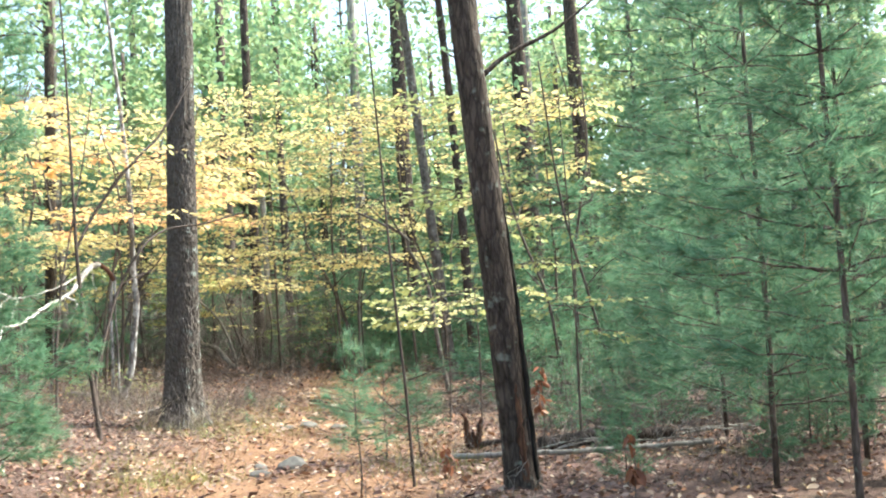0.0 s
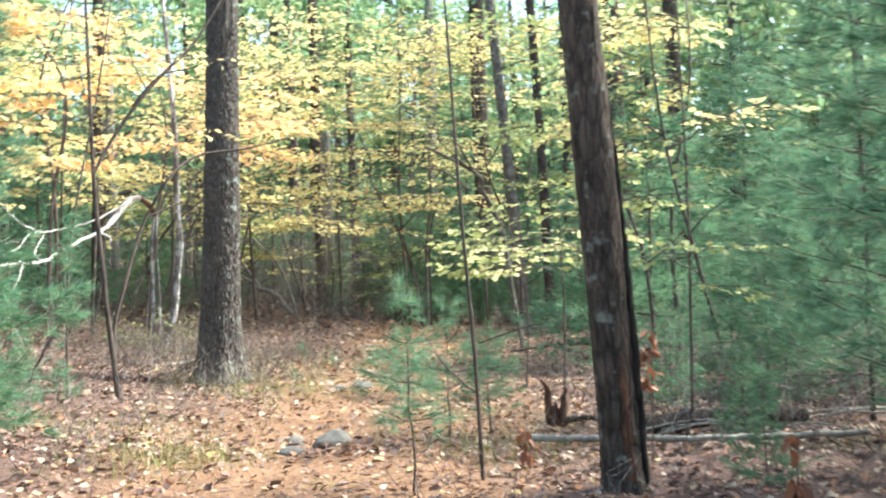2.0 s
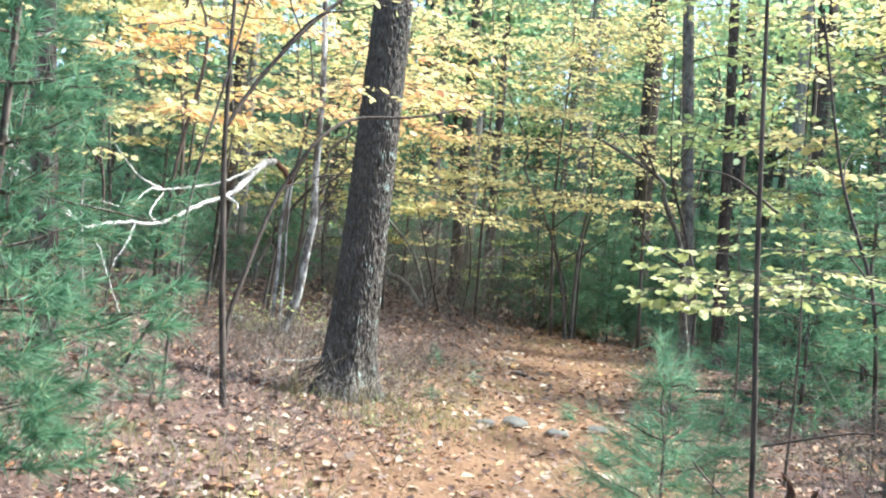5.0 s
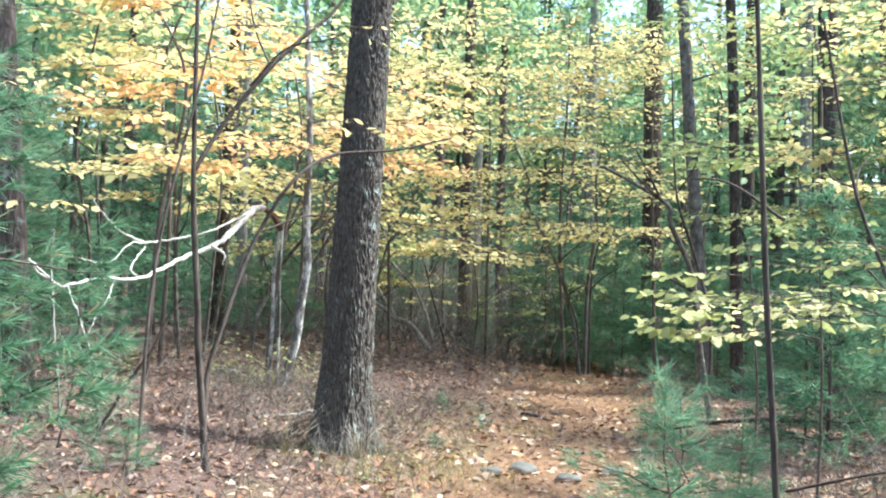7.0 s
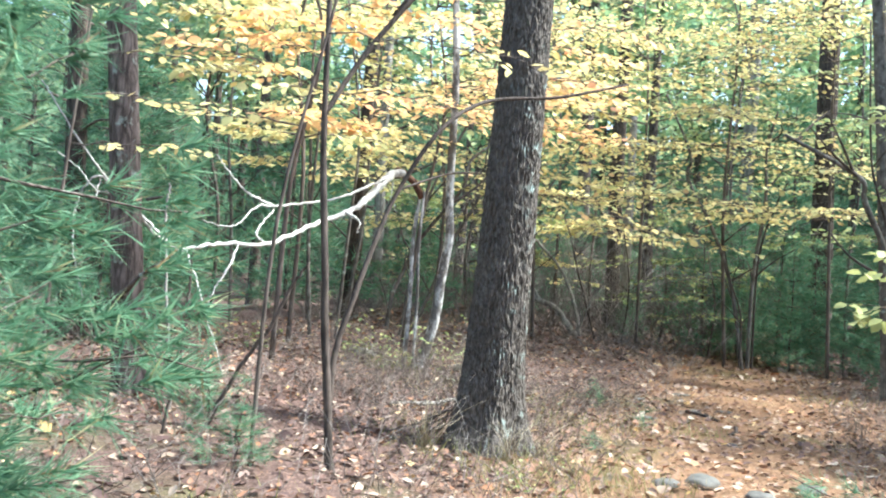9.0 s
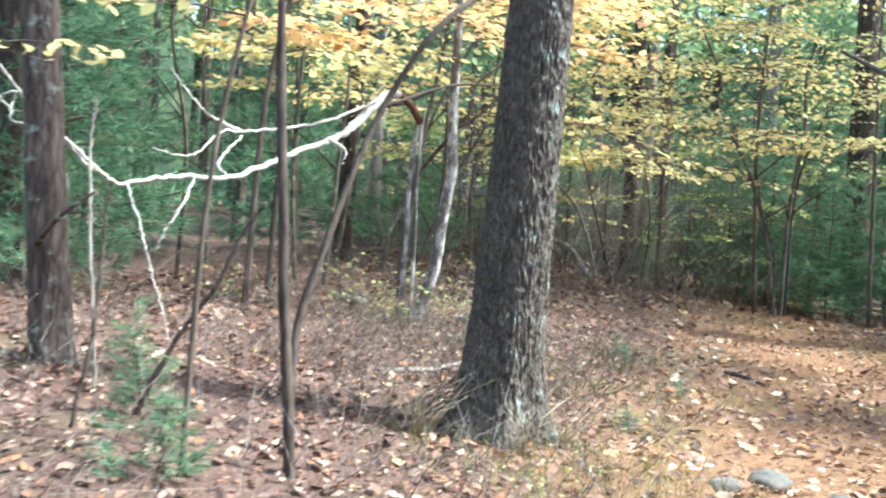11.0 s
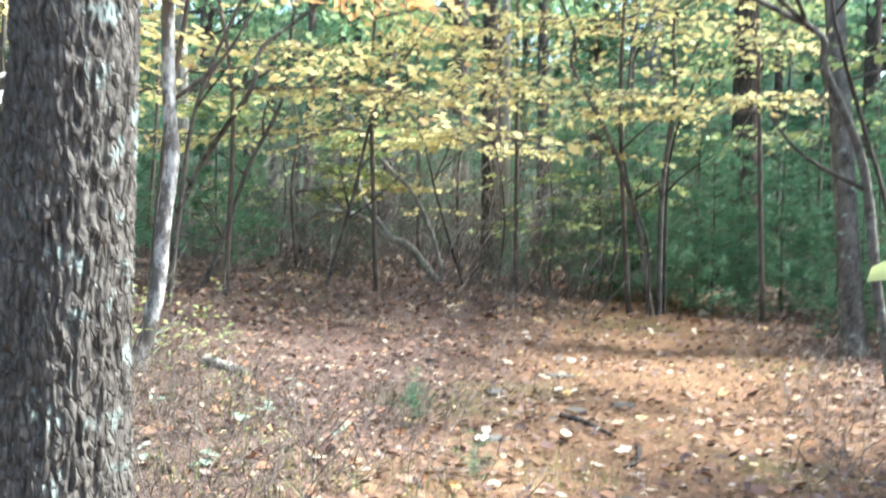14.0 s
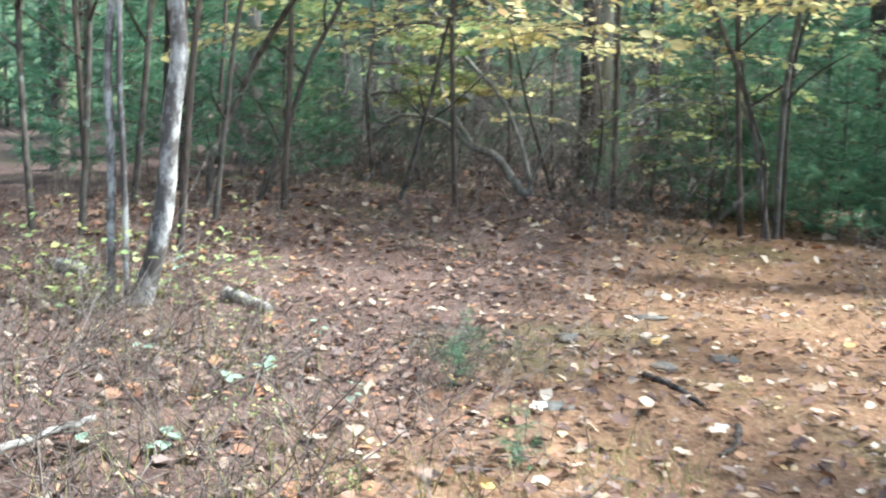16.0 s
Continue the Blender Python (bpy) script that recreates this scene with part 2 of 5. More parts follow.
MOTTLED = bark("mottled_bark", (0.05, 0.043, 0.038), (0.2, 0.18, 0.16), 12, 0.1, (1, 1, 0.6), 0.4)
BIRCHBARK = bark("birch_bark", (0.13, 0.118, 0.11), (0.5, 0.49, 0.475), 9, 0.0, (1, 1, 0.5), 0.35, span=(0.47, 0.58))
TWIG = bark("twig_bark", (0.055, 0.044, 0.038), (0.19, 0.155, 0.135), 30, 0.0, bump=0.2)
DARKTWIG = bark("dark_twig_bark", (0.03, 0.025, 0.022), (0.125, 0.1, 0.088), 30, 0.0, bump=0.3)
BLEACHED = bark("bleached_wood", (0.3, 0.285, 0.265), (0.62, 0.61, 0.58), 18, 0.0, (1, 1, 1), 0.2)
ROT = bark("rotten_wood", (0.035, 0.02, 0.015), (0.17, 0.085, 0.055), 26, 0.0, bump=0.6)
CHAR = bark("black_seam", (0.008, 0.007, 0.006), (0.04, 0.034, 0.03), 30)
BRUSHBARK = bark("brush_bark", (0.1, 0.085, 0.078), (0.32, 0.285, 0.262), 30, 0.0, bump=0.2)
WITHERED = foliage("withered_leaf", [(0, (0.22, 0.085, 0.05)), (0.6, (0.32, 0.13, 0.07)), (1, (0.18, 0.09, 0.06))], 0.2)
YELLOW = foliage("yellow_leaf", [(0, (0.8, 0.63, 0.27)), (0.45, (0.82, 0.72, 0.35)), (0.8, (0.62, 0.65, 0.31)), (1, (0.84, 0.57, 0.31))], 0.45)
ORANGE = foliage("orange_leaf", [(0, (0.84, 0.5, 0.25)), (0.5, (0.88, 0.62, 0.32)), (0.8, (0.87, 0.72, 0.27)), (1, (0.8, 0.42, 0.25))], 0.5)
LIME = foliage("lime_leaf", [(0, (0.28, 0.39, 0.16)), (0.5, (0.37, 0.42, 0.17)), (0.85, (0.46, 0.43, 0.17)), (1, (0.22, 0.34, 0.15))], 0.4)
GREEN = foliage("canopy_leaf", [(0, (0.2, 0.36, 0.2)), (0.5, (0.3, 0.44, 0.23)), (1, (0.44, 0.5, 0.26))], 0.5)
NEEDLE = foliage("pine_needle", [(0, (0.085, 0.19, 0.11)), (0.5, (0.145, 0.295, 0.17)), (0.88, (0.24, 0.41, 0.25)), (0.97, (0.36, 0.36, 0.19)), (1, (0.34, 0.24, 0.14))], 0.45)
LITTER = foliage("fallen_leaf", [(0, (0.075, 0.045, 0.042)), (0.25, (0.17, 0.1, 0.082)), (0.45, (0.26, 0.15, 0.105)), (0.58, (0.36, 0.17, 0.085)), (0.7, (0.25, 0.18, 0.16)), (0.84, (0.36, 0.26, 0.19)), (0.95, (0.52, 0.43, 0.34)), (1, (0.55, 0.37, 0.14))], 0.1, 0.7)
STRAW = foliage("fallen_needle", [(0, (0.2, 0.105, 0.055)), (0.5, (0.35, 0.205, 0.11)), (1, (0.47, 0.33, 0.2))], 0.0, 0.7)
STRAWGRASS = foliage("dry_grass", [(0, (0.35, 0.28, 0.18)), (0.6, (0.5, 0.43, 0.3)), (1, (0.6, 0.55, 0.42))], 0.2)
GRASS = foliage("grass_blade", [(0, (0.16, 0.2, 0.06)), (0.5, (0.28, 0.29, 0.1)), (1, (0.4, 0.34, 0.17))], 0.25)


def stone(name):
    m, t, out = shader(name)
    f = noise_tex(t, 14, 6)
    col = ramp(t, f, [(0.3, (0.05, 0.048, 0.044)), (0.7, (0.14, 0.133, 0.12))])
    p = nd(t, "ShaderNodeBsdfPrincipled", Roughness=0.85)
    t.links.new(col, p.inputs["Base Color"])
    b = nd(t, "ShaderNodeBump", Strength=0.5, Distance=0.02)
    t.links.new(f, b.inputs["Height"])
    t.links.new(b.outputs["Normal"], p.inputs["Normal"])
    t.links.new(p.outputs[0], out.inputs["Surface"])
    return m


STONE = stone("grey_stone")


def single_leaf(name):
    """Dry leaves, each object its own tint."""
    m, t, out = shader(name)
    info = t.nodes.new("ShaderNodeObjectInfo")
    col = ramp(t, info.outputs["Random"], [(0, (0.17, 0.09, 0.075)), (0.25, (0.34, 0.17, 0.085)), (0.5, (0.42, 0.26, 0.15)), (0.7, (0.48, 0.37, 0.27)), (0.9, (0.6, 0.52, 0.42)), (1, (0.58, 0.36, 0.11))])
    vein = noise_tex(t, 40, 4)
    col = mixed(t, 0.5, col, ramp(t, vein, [(0.3, (0.6, 0.55, 0.5)), (0.7, (1, 1, 1))]), "MULTIPLY")
    p = nd(t, "ShaderNodeBsdfPrincipled", Roughness=0.7)
    t.links.new(col, p.inputs["Base Color"])
    t.links.new(p.outputs[0], out.inputs["Surface"])
    return m


SINGLE = single_leaf("dry_leaf")


def far_woods(name):
    m, t, out = shader(name)
    f = noise_tex(t, 0.35, 8, (1, 1, 0.6), 0.7)
    col = ramp(t, f, [(0.3, (0.08, 0.11, 0.08)), (0.5, (0.16, 0.24, 0.14)), (0.65, (0.4, 0.42, 0.16)), (0.8, (0.5, 0.55, 0.4))])
    p = nd(t, "ShaderNodeBsdfPrincipled", Roughness=1.0)
    p.inputs["Specular IOR Level"].default_value = 0.0
    t.links.new(col, p.inputs["Base Color"])
    t.links.new(p.outputs[0], out.inputs["Surface"])
    return m


WOODS = far_woods("distant_woods")


# ---- ground ----
def build_ground():
    near_x = np.concatenate([-np.geomspace(420, 17, 22), np.arange(-16, 12.01, 0.16), np.geomspace(13, 420, 22)])
    near_y = np.concatenate([-np.geomspace(420, 5, 22), np.arange(-4, 42.01, 0.18), np.geomspace(43.5, 460, 22)])
    gx, gy = np.meshgrid(near_x, near_y)
    z = ground_z(gx, gy) + 0.025 * rng.uniform(-1, 1, gx.shape)
    ny, nx = gx.shape
    i, j = np.meshgrid(np.arange(ny - 1), np.arange(nx - 1), indexing="ij")
    a = i * nx + j
    geo = Geo().add(np.stack([gx, gy, z], -1), np.stack([a, a + 1, a + nx + 1, a + nx], -1).reshape(-1, 4))
    ob = new("ground", geo.mesh("ground", EARTH))
    return tagged(ob, "forest floor of brown leaf litter with an orange needle-covered trail", "ground", kind="structure")


GROUND = build_ground()


# ---- trees ----
def thing(name, label, category, x, y, z=None, group=""):
    ob = new(name)
    ob.location = (x, y, gz(x, y) if z is None else z)
    ob.empty_display_size = 0.2
    return tagged(ob, label, category, group)


def trunk_geo(height, r0, r1, lean=(0, 0), flare=0.35, bow=(0, 0), ridges=0.0, sides=20, steps=40, sink=0.15, fine=None, spread=0.0):
    """A tapered trunk with a flared foot; ridges gives furrowed bark relief."""
    zs = np.concatenate([np.linspace(-sink, 0.7, max(6, steps // 3)), np.linspace(0.7, height, steps)[1:]])
    if fine:
        zs = np.concatenate([np.linspace(-sink, fine, steps), np.linspace(fine, height, 40)[1:]])
    ang = np.linspace(0, 2 * np.pi, sides, endpoint=False)
    verts = []
    for z in zs:
        f = max(0.0, z) / height
        r = r0 + (r1 - r0) * f
        foot = flare * r0 * math.exp(-max(z, -0.05) / 0.28)
        lobes = 1 + 0.35 * np.sin(ang * 5 + 0.7) + 0.2 * np.sin(ang * 3)
        rr = r * (1 + 0.03 * np.sin(ang * 2 + z * 1.1)) + foot * np.clip(lobes, 0.3, 2) + spread * r0 * math.exp(-max(z, -0.05) / 0.75) * np.clip(-np.cos(ang), 0, 1)
        if ridges:
            for k, a in enumerate(ang):
                p = Vector((math.cos(a) * r0 * 42, math.sin(a) * r0 * 42, z * 9))
                q = Vector((math.cos(a) * r0 * 75, math.sin(a) * r0 * 75, z * 24))
                rr[k] += ridges * (1.0 - 2.6 * abs(noise.noise(p))) + 0.75 * ridges * noise.noise(q)
        cx = lean[0] * z + bow[0] * math.sin(math.pi * f)
        cy = lean[1] * z + bow[1] * math.sin(math.pi * f)
        verts.append(np.stack([cx + rr * np.cos(ang), cy + rr * np.sin(ang), np.full(sides, z)], -1))
    n = len(zs)
    i, j = np.meshgrid(np.arange(n - 1), np.arange(sides), indexing="ij")
    k = (j + 1) % sides
    quads = np.stack([i * sides + j, i * sides + k, (i + 1) * sides + k, (i + 1) * sides + j], -1).reshape(-1, 4)
    v = np.concatenate(verts)
    v = np.vstack([v, v[-sides:].mean(0)])
    caps = [(len(v) - 1, (n - 1) * sides + s, (n - 1) * sides + (s + 1) % sides) for s in range(sides)]
    return Geo().add(v, quads, caps)


def spray(wood, leaf, start, way, length, size, twigs=11, per=11, droop=0.12, radius=0.008, flat=0.42, twig_list=None):
    """A level branch with side twigs, its leaves lying nearly flat as a beech's do."""
    start, way = np.asarray(start, float), unit(way)
    side = unit(np.cross(way, (0, 0, 1)))
    n = 9
    f = np.linspace(0, 1, n)
    wob = rng.normal(0, 0.03, (n, 3)) * length
    wob[0] = 0
    line = start + way * (f * length)[:, None] + np.array([0, 0, -1]) * (droop * length * f ** 2)[:, None] + wob * 0.5
    tube(wood, line, [radius, radius * 0.35], 5)
    spots, dirs = [], []
    for k in range(twigs):
        g = 0.15 + 0.85 * (k + rng.uniform(0, 0.6)) / twigs
        p = line[min(n - 1, int(g * (n - 1)))] + (line[min(n - 1, int(g * (n - 1)) + 1)] - line[min(n - 1, int(g * (n - 1)))]) * ((g * (n - 1)) % 1)
        s = side * (1 if k % 2 else -1)
        d = unit(way * rng.uniform(0.5, 1.0) + s * rng.uniform(0.6, 1.1) + np.array([0, 0, rng.uniform(-0.25, 0.15)]))
        tl = length * (0.45 - 0.25 * g) * rng.uniform(0.7, 1.3)
        end = p + d * tl + np.array([0, 0, -0.12 * tl])
        sink = wood
        if twig_list is not None:
            sink = Geo()
            twig_list.append(sink)
        tube(sink, [p, (p + end) / 2 + rng.normal(0, 0.01, 3), end], [radius * 0.4, radius * 0.18], 4)
        for q in np.linspace(0.12, 1, per):
            spots.append(p + (end - p) * q)
            alt = unit(np.cross(d, (0, 0, 1))) * (1 if rng.random() < 0.5 else -1)
            dirs.append(unit(d * 0.8 + alt * 0.8 + rng.normal(0, 0.2, 3)) + np.array([0, 0, rng.uniform(-0.75, 0.05)]))
    m = len(spots)
    ups = np.array([0, 0, 1]) + rng.normal(0, flat, (m, 3))
    sizes = size * rng.uniform(0.6, 1.2, m)
    if isinstance(leaf, list):
        leaf.extend(zip(spots, dirs, ups, sizes))
    else:
        leaves(leaf, spots, dirs, ups, sizes, 0.6, 0.06, 0.1, 0.3)


def leaf_shapes(mat, width, count=6):
    """A few leaf meshes of unit length that single leaves share."""
    shapes = []
    for _ in range(count):
        g = Geo()
        leaves(g, [(0, 0, 0)], [(0, 1, rng.normal(0, 0.06))], [(rng.normal(0, 0.1), 0, 1)], [1.0], width, rng.uniform(-0.06, 0.12), rng.uniform(-0.25, 0.05))
        shapes.append(g.mesh("leaf", mat))
    return shapes


def single_leaves(parent, found, shapes):
    for k, (spot, way, up, size) in enumerate(found):
        y = Vector(way).normalized()
        x = y.cross(Vector(up)).normalized()
        z = x.cross(y)
        ob = new("leaf", shapes[k % len(shapes)])
        ob.parent = parent
        ob.matrix_basis = Matrix.Translation(Vector(spot)) @ Matrix((x, y, z)).transposed().to_4x4() @ Matrix.Scale(float(size), 4)


def beech(name, label, x, y, stem, sprays, size, leaf_mat, lean=(0, 0), group="", r=0.03, height=5.0, bark_mat=None, twigs=11, per=11, shapes=None):
    """An understorey tree: slim stem and tiers of level leafy branches.
    sprays: (height, bearing in degrees, length) of each."""
    t = thing(name, label, "tree", x, y, group=group)
    wood, leaf = Geo(), [] if shapes else Geo()
    pts = smooth_line(stem, 16)
    tube(wood, pts, [r, r * 0.35], 8, 0.05)
    near, limb_wood, twig_list = r < 0.02, Geo(), None
    for h, bearing, length in sprays:
        k = np.argmin(np.abs(pts[:, 2] - h))
        a = math.radians(bearing)
        if near:
            limb_wood, twig_list = Geo(), []
        spray(limb_wood, leaf, pts[k], (math.cos(a), math.sin(a), rng.uniform(0.0, 0.25)), length, size, twigs, per, 0.15, max(0.006, r * 0.3), 0.42, twig_list)
        if near:
            branch_ob = part("branch", limb_wood, bark_mat or TWIG, t)
            for g in twig_list:
                part("twig", g, bark_mat or TWIG, branch_ob)
    part("trunk", wood, bark_mat or TWIG, t)
    if not near:
        tagged(part("branchwork", limb_wood, bark_mat or TWIG, t), kind="stuff")
    if shapes:
        order = rng.permutation(len(leaf))
        single_leaves(t, [leaf[k] for k in order[:290]], shapes)
        rest = [leaf[k] for k in order[290:]]
        if rest:
            g = Geo()
            leaves(g, [r[0] for r in rest], [r[1] for r in rest], [r[2] for r in rest], [r[3] for r in rest], 0.7, 0.05, 0.05)
            tagged(part("foliage", g, leaf_mat, t), kind="stuff")
    else:
        part("crown", leaf, leaf_mat, t)
    return t


def pine_geo(height, first, spread, whorl_gap, tufts, needles, length, width, bare=0.0, per_whorl=5, r=0.025):
    """A white pine: whorls of upswept branches with needle tufts. Returns wood and needles."""
    wood, leaf = Geo(), Geo()
    n = 12
    line = np.stack([np.cumsum(rng.normal(0, 0.012, n)), np.cumsum(rng.normal(0, 0.012, n)), np.linspace(-0.1, height, n)], -1)
    tube(wood, line, [r, r * 0.25], 8, 0.05)
    places, ways = [], []
    z = first
    while z < height * 0.98:
        f = (z - first) / max(0.1, height - first)
        reach = spread * (1 - 0.8 * f) * rng.uniform(0.75, 1.15)
        a0 = rng.uniform(0, 6.28)
        for k in range(per_whorl):
            a = a0 + k * 6.283 / per_whorl + rng.normal(0, 0.25)
            ln = reach * rng.uniform(0.6, 1.15)
            base = np.array([np.interp(z, line[:, 2], line[:, 0]), np.interp(z, line[:, 2], line[:, 1]), z])
            out = np.array([math.cos(a), math.sin(a), 0])
            g = np.linspace(0, 1, 6)
            rise = rng.uniform(-0.08, 0.45)
            b = base + out * (g * ln)[:, None] + np.array([0, 0, 1]) * (rise * ln * g ** 1.3)[:, None] + rng.normal(0, 0.015, (6, 3)) * ln
            b[0] = base
            tube(wood, b, [max(0.004, r * 0.3), 0.002], 4)
            for _ in range(max(2, int(tufts * ln / spread))):
                u = rng.uniform(0.2 + bare * 0.3, 1) ** 0.85
                p = base + (b[-1] - base) * u
                sd = unit(np.cross(out, (0, 0, 1))) * rng.normal(0, 0.22 * ln)
                p = p + sd * (1.1 - 0.6 * u) + np.array([0, 0, rng.normal(0, 0.08)])
                places.append(p)
                ways.append(unit(out * 0.9 + unit(sd + 1e-6) * 0.5 + np.array([0, 0, 0.35])))
        z += whorl_gap * rng.uniform(0.75, 1.25)
    places.append(line[-1])
    ways.append(np.array([0, 0, 1.0]))
    needle_tufts(leaf, places, ways, needles, length, width)
    return wood, leaf


def pine(name, label, x, y, group="", **shape):
    t = thing(name, label, "tree", x, y, group=group)
    wood, leaf = pine_geo(**shape)
    part("trunk", wood, PINEBARK, t)
    part("crown", leaf, NEEDLE, t)
    return t


# ---- the large trees ----
def add_trunk_tree(name, label, x, y, geo, material, limbs=(), crown=None, limb_mat=None, group=""):
    """A tree with one trunk, limbs (line, radii) and, high above, an optional crown (leaf Geo, material)."""
    t = thing(name, label, "tree", x, y, group=group)
    part("trunk", geo, material, t)
    for line, radii in limbs:
        g = Geo()
        tube(g, smooth_line(line, 10), radii, 6, 0.06)
        part("limb", g, limb_mat or material, t)
    if crown:
        part("crown", crown[0], crown[1], t)
    return t


def high_crown(centre, reach, depth, count, size):
    """Loose leaf clumps high in the canopy. Over the near trees they are unseen, added to dapple the sun."""
    g = Geo()
    hubs = rng.normal(0, 0.45, (max(6, count // 60), 3)) * (reach, reach, depth) + centre
    p = hubs[rng.integers(0, len(hubs), count)] + rng.normal(0, 0.35, (count, 3))
    leaves(g, p, rng.normal(0, 1, (count, 3)), rng.normal(0, 0.6, (count, 3)) + (0, 0, 1), size * rng.uniform(0.7, 1.3, count), 0.6)
    return g


OAK_X, OAK_Y = -4.01, 16.84
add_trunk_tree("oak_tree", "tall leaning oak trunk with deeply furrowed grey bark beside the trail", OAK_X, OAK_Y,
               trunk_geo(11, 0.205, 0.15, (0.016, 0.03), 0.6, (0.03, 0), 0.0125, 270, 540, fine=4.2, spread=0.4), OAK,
               [([(0.16, 0.28, 9.5), (1.1, 0.9, 10.6), (2.3, 1.5, 11.6)], [0.07, 0.02]), ([(0.16, 0.29, 9.8), (-0.9, -0.5, 11), (-2.1, -1.1, 12)], [0.07, 0.02])],
               # crown lies above the view, added to break up the sunlight
               (high_crown((0.2, 0.3, 12.5), 2.6, 1.4, 700, 0.13), YELLOW))

maple = add_trunk_tree("maple_tree", "slim dark leaning trunk with pale lichen and a rotten split foot", 0.18, 10.97,
               trunk_geo(9.5, 0.122, 0.095, (-0.074, -0.03), 0.25, (0.03, 0), 0.007, 64, 120), DARKBARK,
               [([(-0.2, 0.0, 3.3), (0.1, 0.1, 3.55), (0.5, 0.2, 3.75), (0.95, 0.35, 4.1)], [0.028, 0.01]),
                ([(-0.22, 0, 3.45), (-0.45, 0.1, 3.62)], [0.015, 0.006])],
               # unseen crown, there to throw dappled shade on the trail
               (high_crown((-0.6, 0.5, 10), 2.2, 1.2, 450, 0.13), YELLOW))

g = Geo()
tube(g, smooth_line([(0.03, -0.12, 0.0), (0.0, -0.125, 0.4), (-0.02, -0.125, 0.75), (-0.05, -0.12, 1.0)], 26), [0.03, 0.035, 0.022, 0.005], 9, 0.4)
part("rotten_split", g, ROT, maple, "rotten reddish wood in the split foot")
g = Geo()
tube(g, smooth_line([(0.11, -0.07, 0.05), (0.07, -0.075, 0.9), (0.02, -0.07, 1.7), (-0.04, -0.07, 2.5)], 40), [0.022, 0.02, 0.018, 0.005], 7, 0.4)
part("bark_seam", g, CHAR, maple, "black seam running up the bark")

add_trunk_tree("pine_trunk_tree", "pine trunk with dead stubs standing in sunny leaf litter", -6.8, 16.1,
               trunk_geo(12, 0.12, 0.1, (-0.115, 0.0), 0.25, (0.03, 0), 0.008, 72, 130), PINEBARK,
               [([(0.1, -0.1, 1.55), (0.3, -0.2, 1.57)], [0.014, 0.009]), ([(-0.1, -0.1, 0.75), (0.3, -0.4, 0.95), (0.62, -0.5, 1.12)], [0.025, 0.008])])

far_trunks = [
    (-5.65, 31.9, 0.15, 0.0, DARKBARK, "dark straight trunk rising out of shaded brush", 14),
    (-1.42, 32.6, 0.24, 0.0, DARKBARK, "thick dark pine trunk behind young pines", 15),
    (-0.45, 26.0, 0.12, -0.08, MOTTLED, "slender dark trunk among young pines", 11),
    (0.05, 26.0, 0.105, -0.045, DARKBARK, "slender dark trunk with peeling bark", 11),
    (0.8, 35.5, 0.17, 0.0, DARKBARK, "dark broken-off trunk in the far woods", 12),
    (1.55, 26.5, 0.2, -0.02, DARKBARK, "stout dark trunk beyond the undergrowth", 13),
    (-10.1, 29.5, 0.1, 0.0, GREYBARK, "pale slim trunk in the far woods", 12),
    (-9.3, 18.6, 0.12, -0.04, DARKBARK, "dark trunk standing in sunny litter", 12),
    (-9.2, 26.0, 0.13, 0.02, DARKBARK, "dark trunk in shaded woods", 12),
    (3.4, 30.5, 0.22, -0.02, DARKBARK, "dark trunk in the far woods", 13),
    (2.6, 38.0, 0.2, 0.0, GREYBARK, "greyish trunk in the far woods", 14),
    (-3.6, 41.0, 0.22, 0.01, GREYBARK, "greyish trunk in the far woods", 14),
    (-7.6, 38.0, 0.2, 0.0, PINEBARK, "brown trunk in the far woods", 14),
]
for x, y, r, lean, mat, label, h in far_trunks:
    add_trunk_tree("forest_tree", label, x, y, trunk_geo(h, r, r * 0.6, (lean, 0), 0.3, (rng.uniform(-0.1, 0.1), 0), 0.006, 28, 40), mat,
                   [([(lean * z, 0, z), (lean * z + 0.5 * s, -0.3, z + 0.1), (lean * z + 0.95 * s, -0.5, z + 0.05)], [0.02, 0.005])
                    for z, s in ((rng.uniform(2, 3), 1), (rng.uniform(3, 4.5), -1), (rng.uniform(4.5, 6), 1))],
                   (high_crown((0, 0, h - 4), 2.6, 3.0, 380, 0.16), GREEN), TWIG, "trunks of the far woods")

# the grey broken-topped post beside the dark trunk
add_trunk_tree("dead_snag", "grey dead tree trunk broken off at the top", -5.32, 31.3, trunk_geo(4.55, 0.09, 0.075, (0.0, 0), 0.2, (0.03, 0), 0.004, 20, 30), GREYBARK)

# leaning birch
birch = thing("birch_tree", "slender leaning birch with pale bark catching the sun", "tree", -6.13, 21.05)
g = Geo()
tube(g, smooth_line([(-0.06, 0, -0.1), (0.03, 0, 0.07), (0.18, 0, 0.58), (0.25, 0, 1.2), (0.31, 0, 1.6), (0.29, 0, 1.95), (0.27, 0, 2.6), (0.27, 0, 3.4), (0.22, 0, 4.2), (0.12, 0.1, 5.2), (-0.05, 0.1, 7), (-0.3, 0.2, 9)], 70), [0.088, 0.066, 0.058, 0.055, 0.05, 0.045, 0.04, 0.03, 0.024], 16, 0.05)
part("trunk", g, BIRCHBARK, birch)
g = Geo()
tube(g, smooth_line([(0.26, 0, 2.0), (0.65, 0.05, 2.3), (0.95, 0.1, 2.75)], 8), [0.02, 0.008], 6)
part("limb", g, TWIG, birch)
part("crown", high_crown((0.1, 0.2, 8.5), 1.4, 1.3, 600, 0.08), YELLOW, birch)

